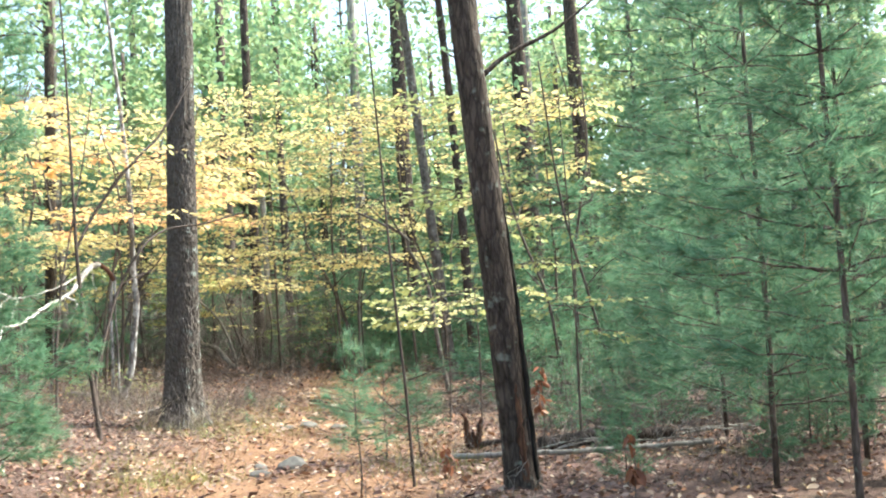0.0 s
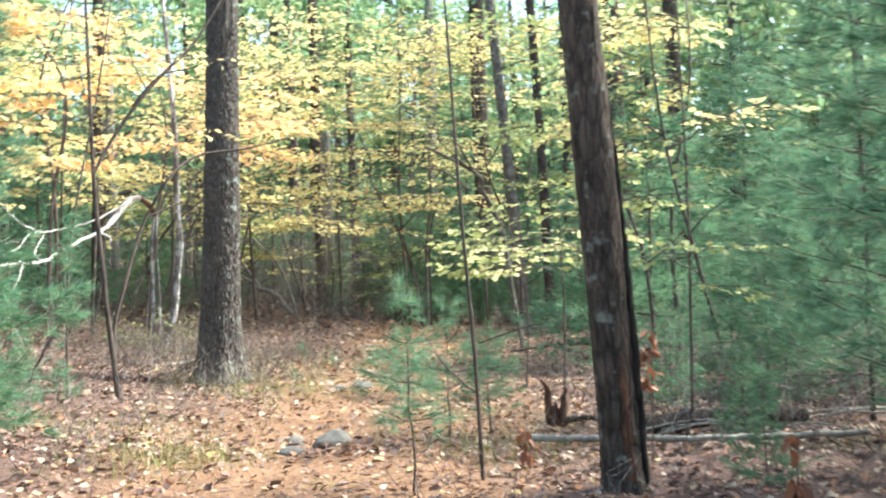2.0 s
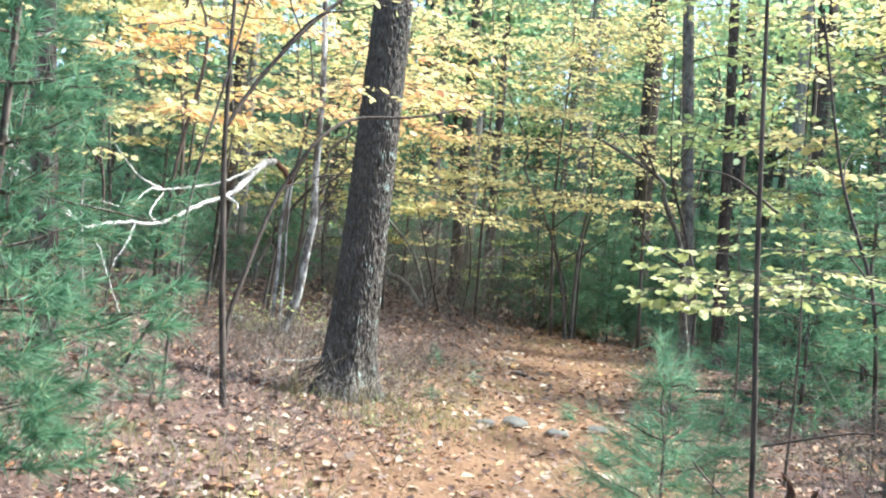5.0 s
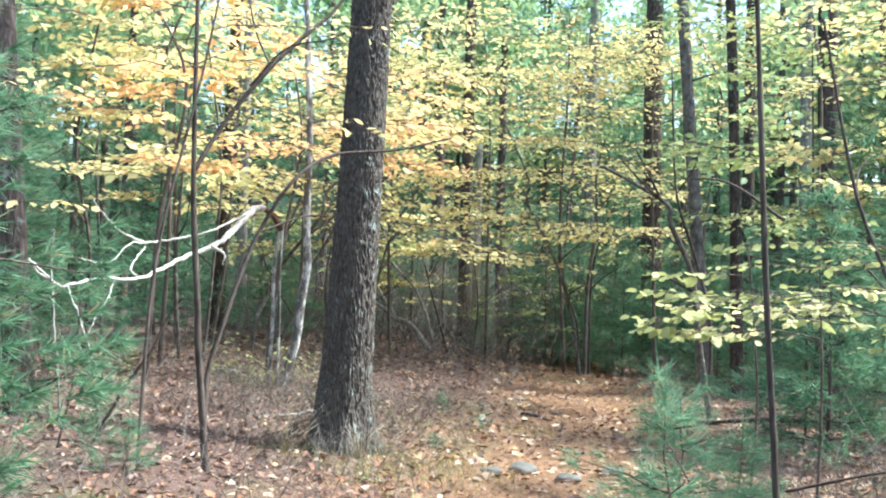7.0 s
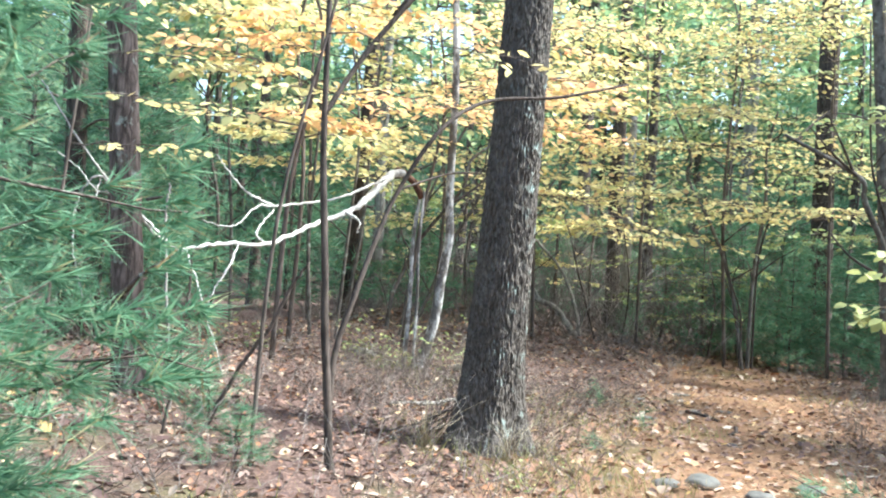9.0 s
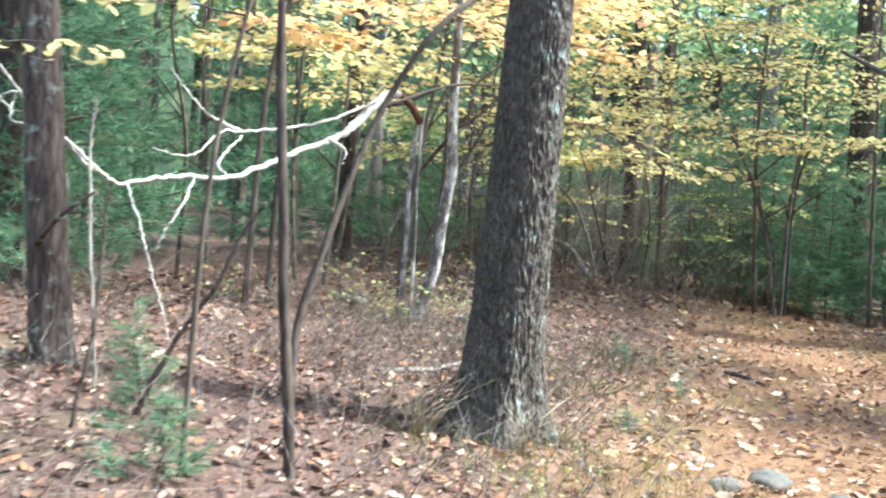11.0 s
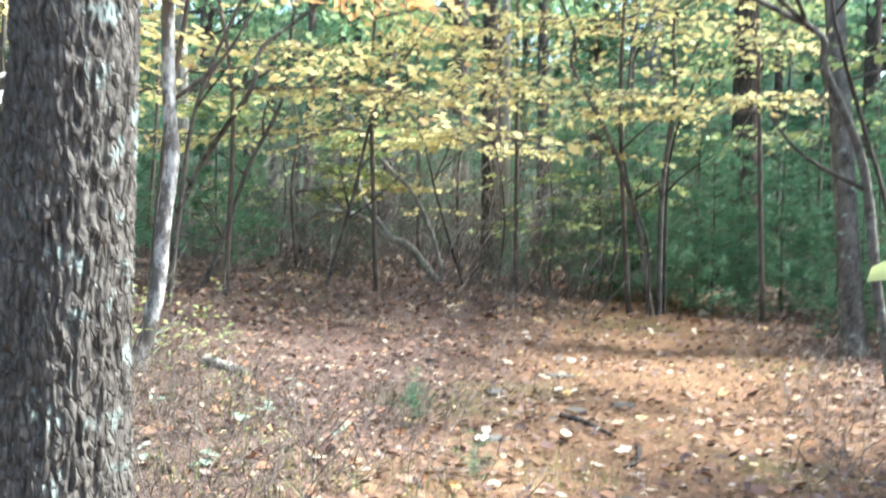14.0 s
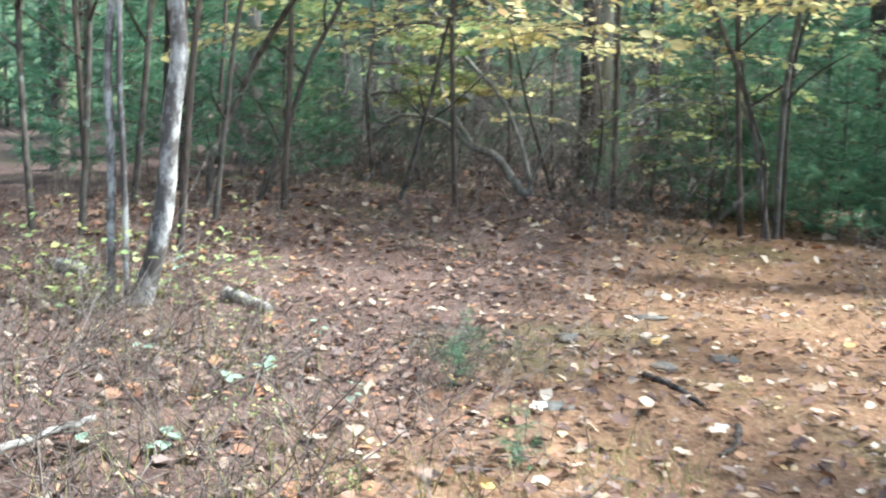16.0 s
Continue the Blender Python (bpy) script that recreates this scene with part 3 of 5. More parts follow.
# pair of snapped stems beside it, and the bleached top hanging from them
snag = thing("snapped_stems", "pair of thin snapped grey stems beside the birch", "dead tree", -6.2, 20.9)
for pts, r in (([(-0.05, 0, -0.1), (-0.02, 0, 0.9), (-0.02, -0.02, 1.5), (0.02, 0, 2.12)], 0.03), ([(0.06, 0.03, -0.1), (0.07, 0, 0.9), (0.05, 0, 1.5), (0.08, -0.02, 2.16)], 0.021)):
    g = Geo()
    tube(g, smooth_line(pts, 24), [r, r * 0.8], 8, 0.12)
    part("stem", g, BIRCHBARK, snag)
g = Geo()
tube(g, [(0.05, 0, 2.08), (-0.03, -0.08, 2.24), (-0.14, -0.18, 2.36), (-0.2, -0.26, 2.4)], [0.045, 0.04, 0.034, 0.02], 8, 0.3)
part("splintered_break", g, ROT, snag)

hung = thing("broken_branch", "bleached bare broken branch hanging from a snapped stem", "branch", -6.37, 20.66, 2.7)
bough = []
def hang(points, radii, name="twig", sides=7):
    g = Geo()
    line = smooth_line(np.array(points, float) - (-6.37, 20.66, 2.7), 9 * len(points))
    tube(g, line + rng.normal(0, 0.005, line.shape), radii, sides, 0.16)
    bough.append(part(name, g, BLEACHED, bough[0] if bough else hung))
hang([(-6.33, 20.7, 2.7), (-6.41, 20.5, 2.64), (-6.5, 20.2, 2.41), (-6.5, 19.7, 2.18), (-6.68, 19.0, 1.93), (-6.61, 17.9, 1.68), (-6.76, 17.4, 1.66), (-6.95, 16.9, 1.56)], [0.04, 0.05, 0.046, 0.032, 0.024, 0.02, 0.018, 0.015], "bough", 10)
hang([(-6.37, 20.6, 2.69), (-6.48, 20.1, 2.48), (-6.64, 19.5, 2.27), (-6.92, 18.6, 2.09), (-7.0, 18.4, 2.08), (-7.04, 18.0, 1.84), (-7.22, 17.7, 1.87)], [0.016, 0.015, 0.013, 0.011, 0.007, 0.004])
hang([(-6.92, 18.6, 2.09), (-7.06, 18.3, 2.19), (-7.16, 18.1, 2.35), (-7.28, 18.0, 2.55)], [0.014, 0.009, 0.004])
hang([(-6.63, 17.85, 1.69), (-6.7, 17.85, 1.8), (-6.87, 18.5, 2.05)], [0.01, 0.01, 0.008])
hang([(-6.69, 17.5, 1.65), (-6.68, 17.3, 1.41), (-6.74, 17.2, 1.23), (-6.76, 17.15, 1.1)], [0.011, 0.009, 0.004])
hang([(-6.87, 16.9, 1.57), (-6.68, 16.8, 1.3), (-6.54, 16.7, 1.1), (-6.3, 16.55, 0.75), (-6.2, 16.5, 0.55)], [0.007, 0.006, 0.003])
hang([(-6.42, 19.3, 2.1), (-6.3, 19.2, 2.06), (-6.22, 19.2, 2.0), (-6.24, 19.2, 1.89)], [0.018, 0.014, 0.006])
hang([(-6.37, 20.5, 2.56), (-6.35, 20.4, 2.38), (-6.27, 20.4, 2.18)], [0.008, 0.005, 0.003])
hang([(-6.95, 16.9, 1.56), (-7.02, 16.6, 1.7), (-7.15, 16.4, 1.93), (-7.33, 16.2, 2.2), (-7.57, 16.0, 2.62), (-7.71, 15.9, 2.87)], [0.014, 0.012, 0.009, 0.006])
hang([(-6.9, 16.7, 1.6), (-7.1, 16.45, 1.87), (-7.36, 16.3, 2.13), (-7.5, 16.25, 2.0), (-7.53, 16.2, 1.77), (-7.43, 16.1, 1.47), (-7.23, 16.0, 1.12)], [0.012, 0.01, 0.007, 0.004])
hang([(-7.36, 16.3, 2.13), (-7.35, 16.25, 1.95), (-7.07, 16.3, 1.86), (-6.95, 16.3, 1.7), (-6.91, 16.3, 1.5)], [0.007, 0.005, 0.003])
hang([(-7.2, 16.4, 2.0), (-7.4, 16.3, 2.02), (-7.6, 16.3, 2.2), (-7.75, 16.2, 2.32)], [0.008, 0.006, 0.004])

# forked sapling
fork = thing("forked_sapling", "forked bare sapling with grey bark in leaf litter", "tree", -4.53, 15.0)
def limb(parent, points, radii, mat=GREYBARK, name="stem", sides=8, rough=0.08):
    g = Geo()
    line = smooth_line(points, 8 * len(points))
    tube(g, line, radii, sides, rough)
    return part(name, g, mat, parent)
limb(fork, [(0.0, 0.0, -0.1), (-0.06, 0, 0.5), (-0.11, 0.0, 0.95), (-0.13, 0, 1.26), (-0.19, 0, 1.9), (-0.21, 0, 2.3), (-0.23, 0, 3.1), (-0.3, 0.1, 4.6), (-0.4, 0.2, 6)], [0.031, 0.028, 0.026, 0.024, 0.02, 0.015, 0.008], DARKTWIG)
limb(fork, [(-0.21, 0, 2.28), (-0.05, 0.2, 2.7), (0.23, 0.4, 3.17), (0.46, 0.6, 3.49), (0.65, 0.8, 3.77), (1.0, 1.1, 4.5)], [0.02, 0.018, 0.012], DARKTWIG)
limb(fork, [(-0.02, 0.02, -0.1), (-0.05, 0.03, 0.4), (-0.06, 0.1, 0.76), (0.0, 0.2, 1.1), (0.06, 0.35, 1.48), (0.15, 0.5, 1.85), (0.39, 0.6, 2.28), (0.62, 0.9, 2.53), (1.08, 1.2, 2.62), (1.51, 1.5, 2.77)], [0.024, 0.021, 0.018, 0.015, 0.008], DARKTWIG)
limb(fork, [(0.23, 0.4, 3.17), (0.05, 0.5, 3.5), (-0.05, 0.5, 3.9)], [0.01, 0.005], DARKTWIG)
limb(fork, [(0.1, 0.3, 3.0), (0.4, 0.3, 3.3), (0.75, 0.4, 3.4), (1.1, 0.5, 3.62)], [0.01, 0.005], DARKTWIG)
limb(fork, [(0.15, 0.5, 1.85), (0.4, 0.8, 2.0), (0.62, 0.9, 2.02)], [0.009, 0.005], DARKTWIG)

# thin straight sapling beside the trail
thin = thing("thin_sapling", "thin straight bare sapling beside the trail", "tree", -0.71, 11.4)
thin = limb(thin, [(0, 0, -0.1), (-0.03, 0, 0.8), (-0.08, 0, 1.6), (-0.11, 0, 2.2), (-0.14, 0.02, 2.9), (-0.2, 0.05, 4.2)], [0.014, 0.012, 0.01, 0.006], DARKTWIG)
limb(thin, [(0, 0, 0.55), (-0.25, 0.2, 0.75), (-0.45, 0.35, 1.05)], [0.006, 0.003], DARKTWIG, "twig", 5)
limb(thin, [(-0.02, 0, 1.9), (-0.22, 0.1, 2.05), (-0.4, 0.2, 2.08)], [0.007, 0.003], DARKTWIG, "twig", 5)
limb(thin, [(0, 0, 0.9), (0.3, -0.1, 1.0), (0.42, -0.15, 1.02)], [0.006, 0.003], DARKTWIG, "twig", 5)

# slim leaning saplings at the end of the clearing
slim = [
    (-2.68, 28.1, [(0, 0, -0.1), (-0.28, 0, 1.35), (-0.59, 0, 2.36), (-0.98, 0, 3.28), (-1.17, 0, 3.7), (-1.6, 0.2, 4.8)], 0.06),
    (-2.62, 28.2, [(0, 0, -0.1), (0.06, 0, 1.6), (0.08, 0, 2.9), (0.07, 0, 3.8), (0.28, 0, 4.5)], 0.065),
    (-2.55, 28.25, [(0, 0, -0.1), (0.08, 0, 1.9), (0.25, 0, 2.9), (0.45, 0, 3.3)], 0.035),
    (-2.75, 28.0, [(0, 0, -0.1), (-0.15, 0, 0.9), (-0.2, 0, 1.6), (-0.45, 0, 2.6)], 0.03),
    (-0.49, 22.8, [(0, 0, -0.1), (-0.19, 0, 1.0), (-0.43, 0, 2.0), (-0.61, 0, 2.7), (-0.81, 0, 2.97), (-1.16, 0, 3.25), (-1.6, 0.1, 3.55)], 0.075),
    (-0.53, 22.9, [(0, 0, -0.1), (0.0, 0, 1.35), (-0.22, 0, 2.3), (-0.36, 0, 2.85), (-0.47, 0, 3.4), (-0.6, 0.1, 5)], 0.04),
    (-8.1, 25.0, [(0, 0, -0.1), (0.14, 0, 0.5), (0.22, 0, 0.8), (0.5, 0, 1.5), (1.05, 0, 2.3), (1.38, 0, 2.75), (1.78, 0, 3.1), (2.3, 0, 3.5)], 0.065),
    (-7.9, 25.6, [(0, 0, -0.1), (0.3, 0, 0.7), (0.6, 0, 1.5), (0.9, 0, 2.3), (1.2, 0, 3.2), (1.4, 0, 4.3)], 0.055),
    (-8.3, 22.6, [(0, 0, -0.1), (-0.1, 0, 1.5), (-0.15, 0, 3.0), (0.0, 0.1, 5)], 0.05),
    (-8.05, 22.9, [(0, 0, -0.1), (0.05, 0, 1.5), (0.0, 0, 3.0), (-0.2, 0.1, 5)], 0.05),
    (-8.6, 24.4, [(0, 0, -0.1), (0.08, 0, 1.5), (0.2, 0, 3.0), (0.4, 0.1, 6)], 0.06),
    (-7.6, 24.3, [(0, 0, -0.1), (0.1, 0, 1.0), (0.35, 0, 2.2), (0.9, 0, 3.6), (1.5, 0.1, 5)], 0.05),
    (-7.0, 27.5, [(0, 0, -0.1), (0.3, 0, 1.2), (0.8, 0, 2.4), (1.5, 0, 3.6)], 0.05),
    (-5.4, 29.0, [(0, 0, -0.1), (-0.4, 0, 1.2), (-1.0, 0, 2.4), (-1.8, 0, 3.6)], 0.035),
    (-5.0, 29.3, [(0, 0, -0.1), (0.0, 0, 1.2), (-0.2, 0, 2.8)], 0.03),
    (-9.0, 21.0, [(0, 0, -0.1), (0.05, 0, 1.5), (-0.05, 0, 3.0), (0.0, 0.1, 5)], 0.045),
    (-9.8, 23.0, [(0, 0, -0.1), (-0.1, 0, 1.5), (-0.3, 0, 3.0), (-0.2, 0.1, 5)], 0.05),
    (1.3, 19.0, [(0, 0, -0.1), (-0.1, 0, 1.5), (-0.5, 0, 2.8), (-0.9, 0, 4.6)], 0.045),
    (2.0, 17.5, [(0, 0, -0.1), (-0.3, 0, 1.5), (-0.8, 0, 3.0), (-0.9, 0, 5.0)], 0.04),
    (0.6, 21.5, [(0, 0, -0.1), (0.0, 0, 1.5), (0.1, 0, 3.0), (0.0, 0, 5.0)], 0.035),
    (-0.9, 33.0, [(0, 0, -0.1), (0.0, 0, 2), (0.1, 0, 4.0), (0.0, 0, 8.0)], 0.06),
    (-3.4, 34.5, [(0, 0, -0.1), (0.0, 0, 2), (-0.1, 0, 4.0), (0.2, 0, 8.0)], 0.07),
]
for x, y, pts, r in slim:
    s = thing("slim_sapling", "slim bare grey-brown sapling at the clearing's edge", "tree", x, y, group="saplings round the clearing")
    pts = np.array(pts, float)
    pts[1:-1] += rng.normal(0, 0.09, (len(pts) - 2, 3)) * (1, 1, 0)
    main = limb(s, pts, [r * 0.6, r * 0.46, r * 0.28], MOTTLED if r > 0.049 else DARKTWIG)
    for _ in range(4):
        k = rng.integers(1, len(pts) - 1)
        a = rng.uniform(0, 6.28)
        q = pts[k] + (0, 0, rng.uniform(-0.3, 0.4))
        q[:2] = [np.interp(q[2], pts[:, 2], pts[:, c]) for c in (0, 1)]
        d = np.array([math.cos(a), math.sin(a), 0.8]) * rng.uniform(0.4, 0.9)
        limb(main, [q, q + d * 0.5 + rng.normal(0, 0.05, 3), q + d], [r * 0.3, r * 0.1], DARKTWIG, "twig", 5)


# ---- yellow understorey ----
def tiers(z0, z1, n, bearing, fan, long):
    return [(rng.uniform(z0, z1), bearing + rng.uniform(-fan, fan), long * rng.uniform(0.6, 1.2)) for _ in range(n)]


yellow_trees = [
    (-6.3, 27.6, YELLOW, tiers(1.9, 6.4, 34, -75, 100, 3.0), 6.6, "yellow beech sapling with level tiers of leaves"),
    (-4.7, 29.2, YELLOW, tiers(1.9, 6.6, 38, -85, 100, 3.4), 6.8, "yellow beech sapling spreading over the clearing"),
    (-3.0, 28.2, YELLOW, tiers(2.5, 6.8, 36, -95, 110, 3.2), 7.0, "yellow beech sapling spreading over the clearing"),
    (-1.3, 28.4, YELLOW, tiers(2.4, 6.6, 28, -100, 120, 2.8), 6.8, "yellow beech sapling spreading over the clearing"),
    (-8.0, 21.3, YELLOW, tiers(2.5, 5.4, 26, 0, 180, 2.1), 5.6, "yellow beech sapling in the woods"),
    (-7.3, 19.5, ORANGE, tiers(2.4, 4.8, 22, 0, 160, 1.7), 4.9, "orange-leaved beech sapling behind a broken branch"),
    (-7.0, 22.8, ORANGE, tiers(3.1, 4.4, 16, -20, 60, 3.0), 4.6, "orange-leaved beech sapling behind the oak"),
    (-7.5, 25.5, YELLOW, tiers(2.1, 5.8, 30, -30, 90, 3.2), 6.0, "yellow beech sapling behind the oak"),
    (1.0, 22.5, LIME, tiers(2.2, 5.6, 24, 180, 120, 2.2), 5.8, "yellow-green maple sapling at the clearing's edge"),
    (1.8, 20.5, YELLOW, tiers(2.4, 5.2, 16, 180, 120, 1.9), 5.4, "yellow-leaved sapling by the trail's edge"),
    (-9.3, 24.6, YELLOW, tiers(2.4, 6.0, 24, 0, 180, 2.2), 6.3, "yellow beech sapling in the woods"),
    (-0.4, 31.5, LIME, tiers(2.0, 7.5, 34, -90, 180, 2.6), 7.8, "yellow-green maple sapling in the far woods"),
    (-6.8, 31.5, LIME, tiers(2.2, 7.0, 30, -90, 180, 2.6), 7.2, "yellow-green maple sapling in the far woods"),
    (-3.6, 34.0, LIME, tiers(2.5, 8.5, 34, -90, 180, 2.8), 8.8, "yellow-green maple sapling in the far woods"),
    (-10.5, 29.0, LIME, tiers(2.2, 7.5, 30, -90, 180, 2.6), 7.8, "yellow-green maple sapling in the far woods"),
    (-7.9, 28.8, LIME, tiers(0.9, 2.6, 14, -70, 120, 1.5), 2.8, "low yellow-green sapling in shaded brush"),
    (-5.8, 30.4, YELLOW, tiers(1.2, 3.0, 16, -80, 120, 1.7), 3.2, "low yellow sapling in shaded brush"),
    (2.8, 28.0, LIME, tiers(2.2, 7.5, 30, 180, 180, 2.6), 7.8, "yellow-green maple sapling in the far woods"),
]
for x, y, mat, tier, h, label in yellow_trees:
    beech("beech_sapling", label, x, y, [(0, 0, -0.1), (rng.uniform(-0.2, 0.2), 0, h * 0.4), (rng.uniform(-0.4, 0.4), 0.1, h * 0.75), (rng.uniform(-0.5, 0.5), 0.1, h)],
          tier[:max(9, int(len(tier) * 0.7))], 0.135 if mat is ORANGE or x < -7 else 0.12, mat, group="leafy saplings", r=0.035, twigs=13, per=8)

# low leafy sprays beside the trail
near_low = [
    (0.35, 14.0, LIME, [(1.45, 175, 1.6), (1.7, 160, 1.3), (1.6, 200, 1.2), (1.85, 150, 1.2), (1.5, 140, 1.1), (1.9, 20, 0.9), (1.65, 80, 0.9)], 2.2),
    (0.9, 13.2, LIME, [(1.45, 170, 1.0), (1.4, 250, 0.9), (1.55, 300, 0.9), (1.3, 30, 0.8), (1.9, 170, 1.2), (2.3, 120, 1.1), (2.6, 200, 1.2), (3.0, 160, 1.0), (2.1, 60, 0.9), (3.3, 200, 1.0)], 3.6),
    (-0.05, 15.6, YELLOW, [(1.45, 210, 1.2), (1.3, 170, 1.0), (1.6, 250, 1.0), (1.75, 20, 0.8)], 2.0),
]
for x, y, mat, tier, h in near_low:
    beech("maple_sapling", "small maple sapling with broad yellow-green leaves", x, y, [(0, 0, -0.1), (0.03, 0, h * 0.5), (0.0, 0.02, h)], tier, 0.072, mat, group="leafy saplings", r=0.014, twigs=8, per=5, shapes=leaf_shapes(mat, 0.66))
# yellow twigs hanging in front of the oak
beech("beech_sapling", "thin beech sapling with few yellow leaves", -4.9, 14.6, [(0, 0, -0.1), (0.05, 0.05, 1.5), (0.3, 0.2, 3.0), (0.5, 0.3, 4.4)],
      [(2.7, 15, 1.4), (3.2, 20, 1.4), (3.6, 150, 1.2), (2.2, 180, 1.0), (2.4, 130, 1.0), (3.0, 200, 1.2), (3.9, 60, 1.0), (3.6, 250, 1.0)], 0.085, YELLOW, r=0.016, twigs=7, per=4)
beech("beech_sapling", "thin beech sapling with few yellow leaves", -6.2, 14.2, [(0, 0, -0.1), (0.05, 0.05, 1.5), (0.1, 0.2, 3.0), (0.2, 0.3, 4.4)],
      [(2.2, 60, 1.0), (2.5, 20, 1.0), (3.0, 150, 1.1), (1.9, 10, 0.9), (2.8, 330, 1.0), (3.3, 60, 1.1)], 0.085, YELLOW, r=0.014, twigs=6, per=4)

# ---- pines ----
LABEL = "young white pine with soft blue-green needles"
for x, y, height, first, spread in ((2.0, 10.2, 6.6, 0.6, 1.5), (3.1, 11.4, 7.2, 0.5, 1.7), (2.5, 13.8, 6.4, 0.4, 1.6), (1.95, 8.4, 5.6, 1.0, 1.0), (3.6, 9.2, 6.5, 0.5, 1.6),
                                 (-4.12, 10.95, 5.6, 0.35, 0.95), (-7.9, 12.6, 5.2, 0.4, 1.3), (-5.6, 10.3, 6.0, 0.4, 1.3)):
    pine("young_pine", LABEL, x, y, "young pines", height=height, first=first, spread=spread, whorl_gap=0.25, tufts=17, needles=34, length=0.14, width=0.0065)
SEED = "small pine seedling beside the trail"
pine("pine_seedling", SEED, -1.12, 10.9, "pine seedlings", height=1.3, first=0.45, spread=0.5, whorl_gap=0.2, tufts=6, needles=40, length=0.15, width=0.0035, r=0.009)
pine("pine_seedling", SEED, -1.05, 13.1, "pine seedlings", height=1.1, first=0.4, spread=0.72, whorl_gap=0.2, tufts=8, needles=34, length=0.13, width=0.0035, r=0.009)
pine("pine_seedling", SEED, -0.72, 13.4, "pine seedlings", height=0.95, first=0.3, spread=0.55, whorl_gap=0.15, tufts=5, needles=34, length=0.13, width=0.0035, r=0.008)
pine("pine_seedling", SEED, -5.6, 15.3, "pine seedlings", height=0.6, first=0.1, spread=0.32, whorl_gap=0.13, tufts=7, needles=36, length=0.09, width=0.003, r=0.008)
pine("pine_seedling", SEED, -4.95, 14.4, "pine seedlings", height=0.4, first=0.08, spread=0.3, whorl_gap=0.12, tufts=6, needles=36, length=0.09, width=0.003, r=0.008)
thicket = [pine("young_pine", "dense young pine at the back of the clearing", -3.6, 30.2, "pine thicket", height=3.2, first=0.15, spread=1.35, whorl_gap=0.24, tufts=20, needles=15, length=0.16, width=0.012),
           pine("young_pine", "dense young pine at the back of the clearing", -2.2, 30.6, "pine thicket", height=3.0, first=0.15, spread=1.3, whorl_gap=0.24, tufts=20, needles=15, length=0.16, width=0.012),
           pine("young_pine", "dense young pine at the back of the clearing", -0.4, 29.0, "pine thicket", height=2.6, first=0.2, spread=1.1, whorl_gap=0.24, tufts=20, needles=15, length=0.16, width=0.012)]
spots = [(-5.6, 33.4, 0.55), (-7.2, 33.0, 0.6), (-8.6, 31.5, 0.5), (-6.5, 34.5, 0.8), (-4.6, 33.8, 0.7), (1.2, 12.7, 0.28), (2.9, 12.3, 0.35), (0.9, 14.5, 0.3), (2.0, 14.7, 0.4), (3.6, 14.9, 0.5), (1.5, 17.3, 0.4), (2.4, 11.6, 0.25), (3.3, 10.2, 0.35), (1.0, 10.9, 0.22), (0.5, 19.3, 1.1), (1.4, 20.8, 1.4), (2.2, 16.5, 0.6), (3.4, 13.0, 0.55), (1.7, 15.6, 0.45), (2.8, 18.6, 0.9), (-3.0, 31.8, 1.05), (-1.6, 29.8, 0.75), (0.4, 30.6, 1.0), (1.6, 28.5, 1.1), (2.6, 24.5, 1.2), (3.4, 21.5, 1.4), (-8.8, 28.0, 1.0), (-10.4, 26.0, 1.5), (-10.2, 20.5, 1.5),
         (-11.5, 22.5, 1.8), (-2.2, 36.0, 1.8), (0.2, 36.5, 1.8), (2.5, 33.5, 1.8), (4.4, 28.0, 1.9), (-8.8, 37.5, 1.8), (-12.0, 30.0, 2.0), (-9.0, 18.6, 1.0), (-10.8, 17.5, 1.6), (1.9, 23.0, 0.9), (4.4, 17.0, 1.7), (3.4, 15.9, 1.2), (-1.9, 29.0, 0.85), (-1.0, 29.3, 0.75), (-2.9, 29.7, 0.8), (-9.3, 30.2, 0.7), (-7.6, 30.6, 0.45), (-5.0, 30.6, 0.4), (-0.2, 27.6, 0.6), (0.7, 26.8, 0.75)]
for n, (x, y, s) in enumerate(spots):
    copy_thing(thicket[n % 3], Matrix.Translation((x, y, gz(x, y))) @ Matrix.Rotation(n * 1.3, 4, "Z") @ Matrix.Scale(s, 4))
backwoods = pine("young_pine", "young pine in the far woods", -2.5, 42.0, "far young pines", height=6.2, first=0.3, spread=2.6, whorl_gap=0.5, tufts=18, needles=12, length=0.34, width=0.03, r=0.06)
for k in range(25):
    a = radians(-33 + 70 * k / 24)
    d = 42 + 5 * (k % 3)
    x, y = -1.5 - d * math.sin(a), d * math.cos(a)
    copy_thing(backwoods, Matrix.Translation((x, y, gz(x, y))) @ Matrix.Rotation(k * 1.9, 4, "Z") @ Matrix.Scale(rng.uniform(0.85, 1.25), 4))

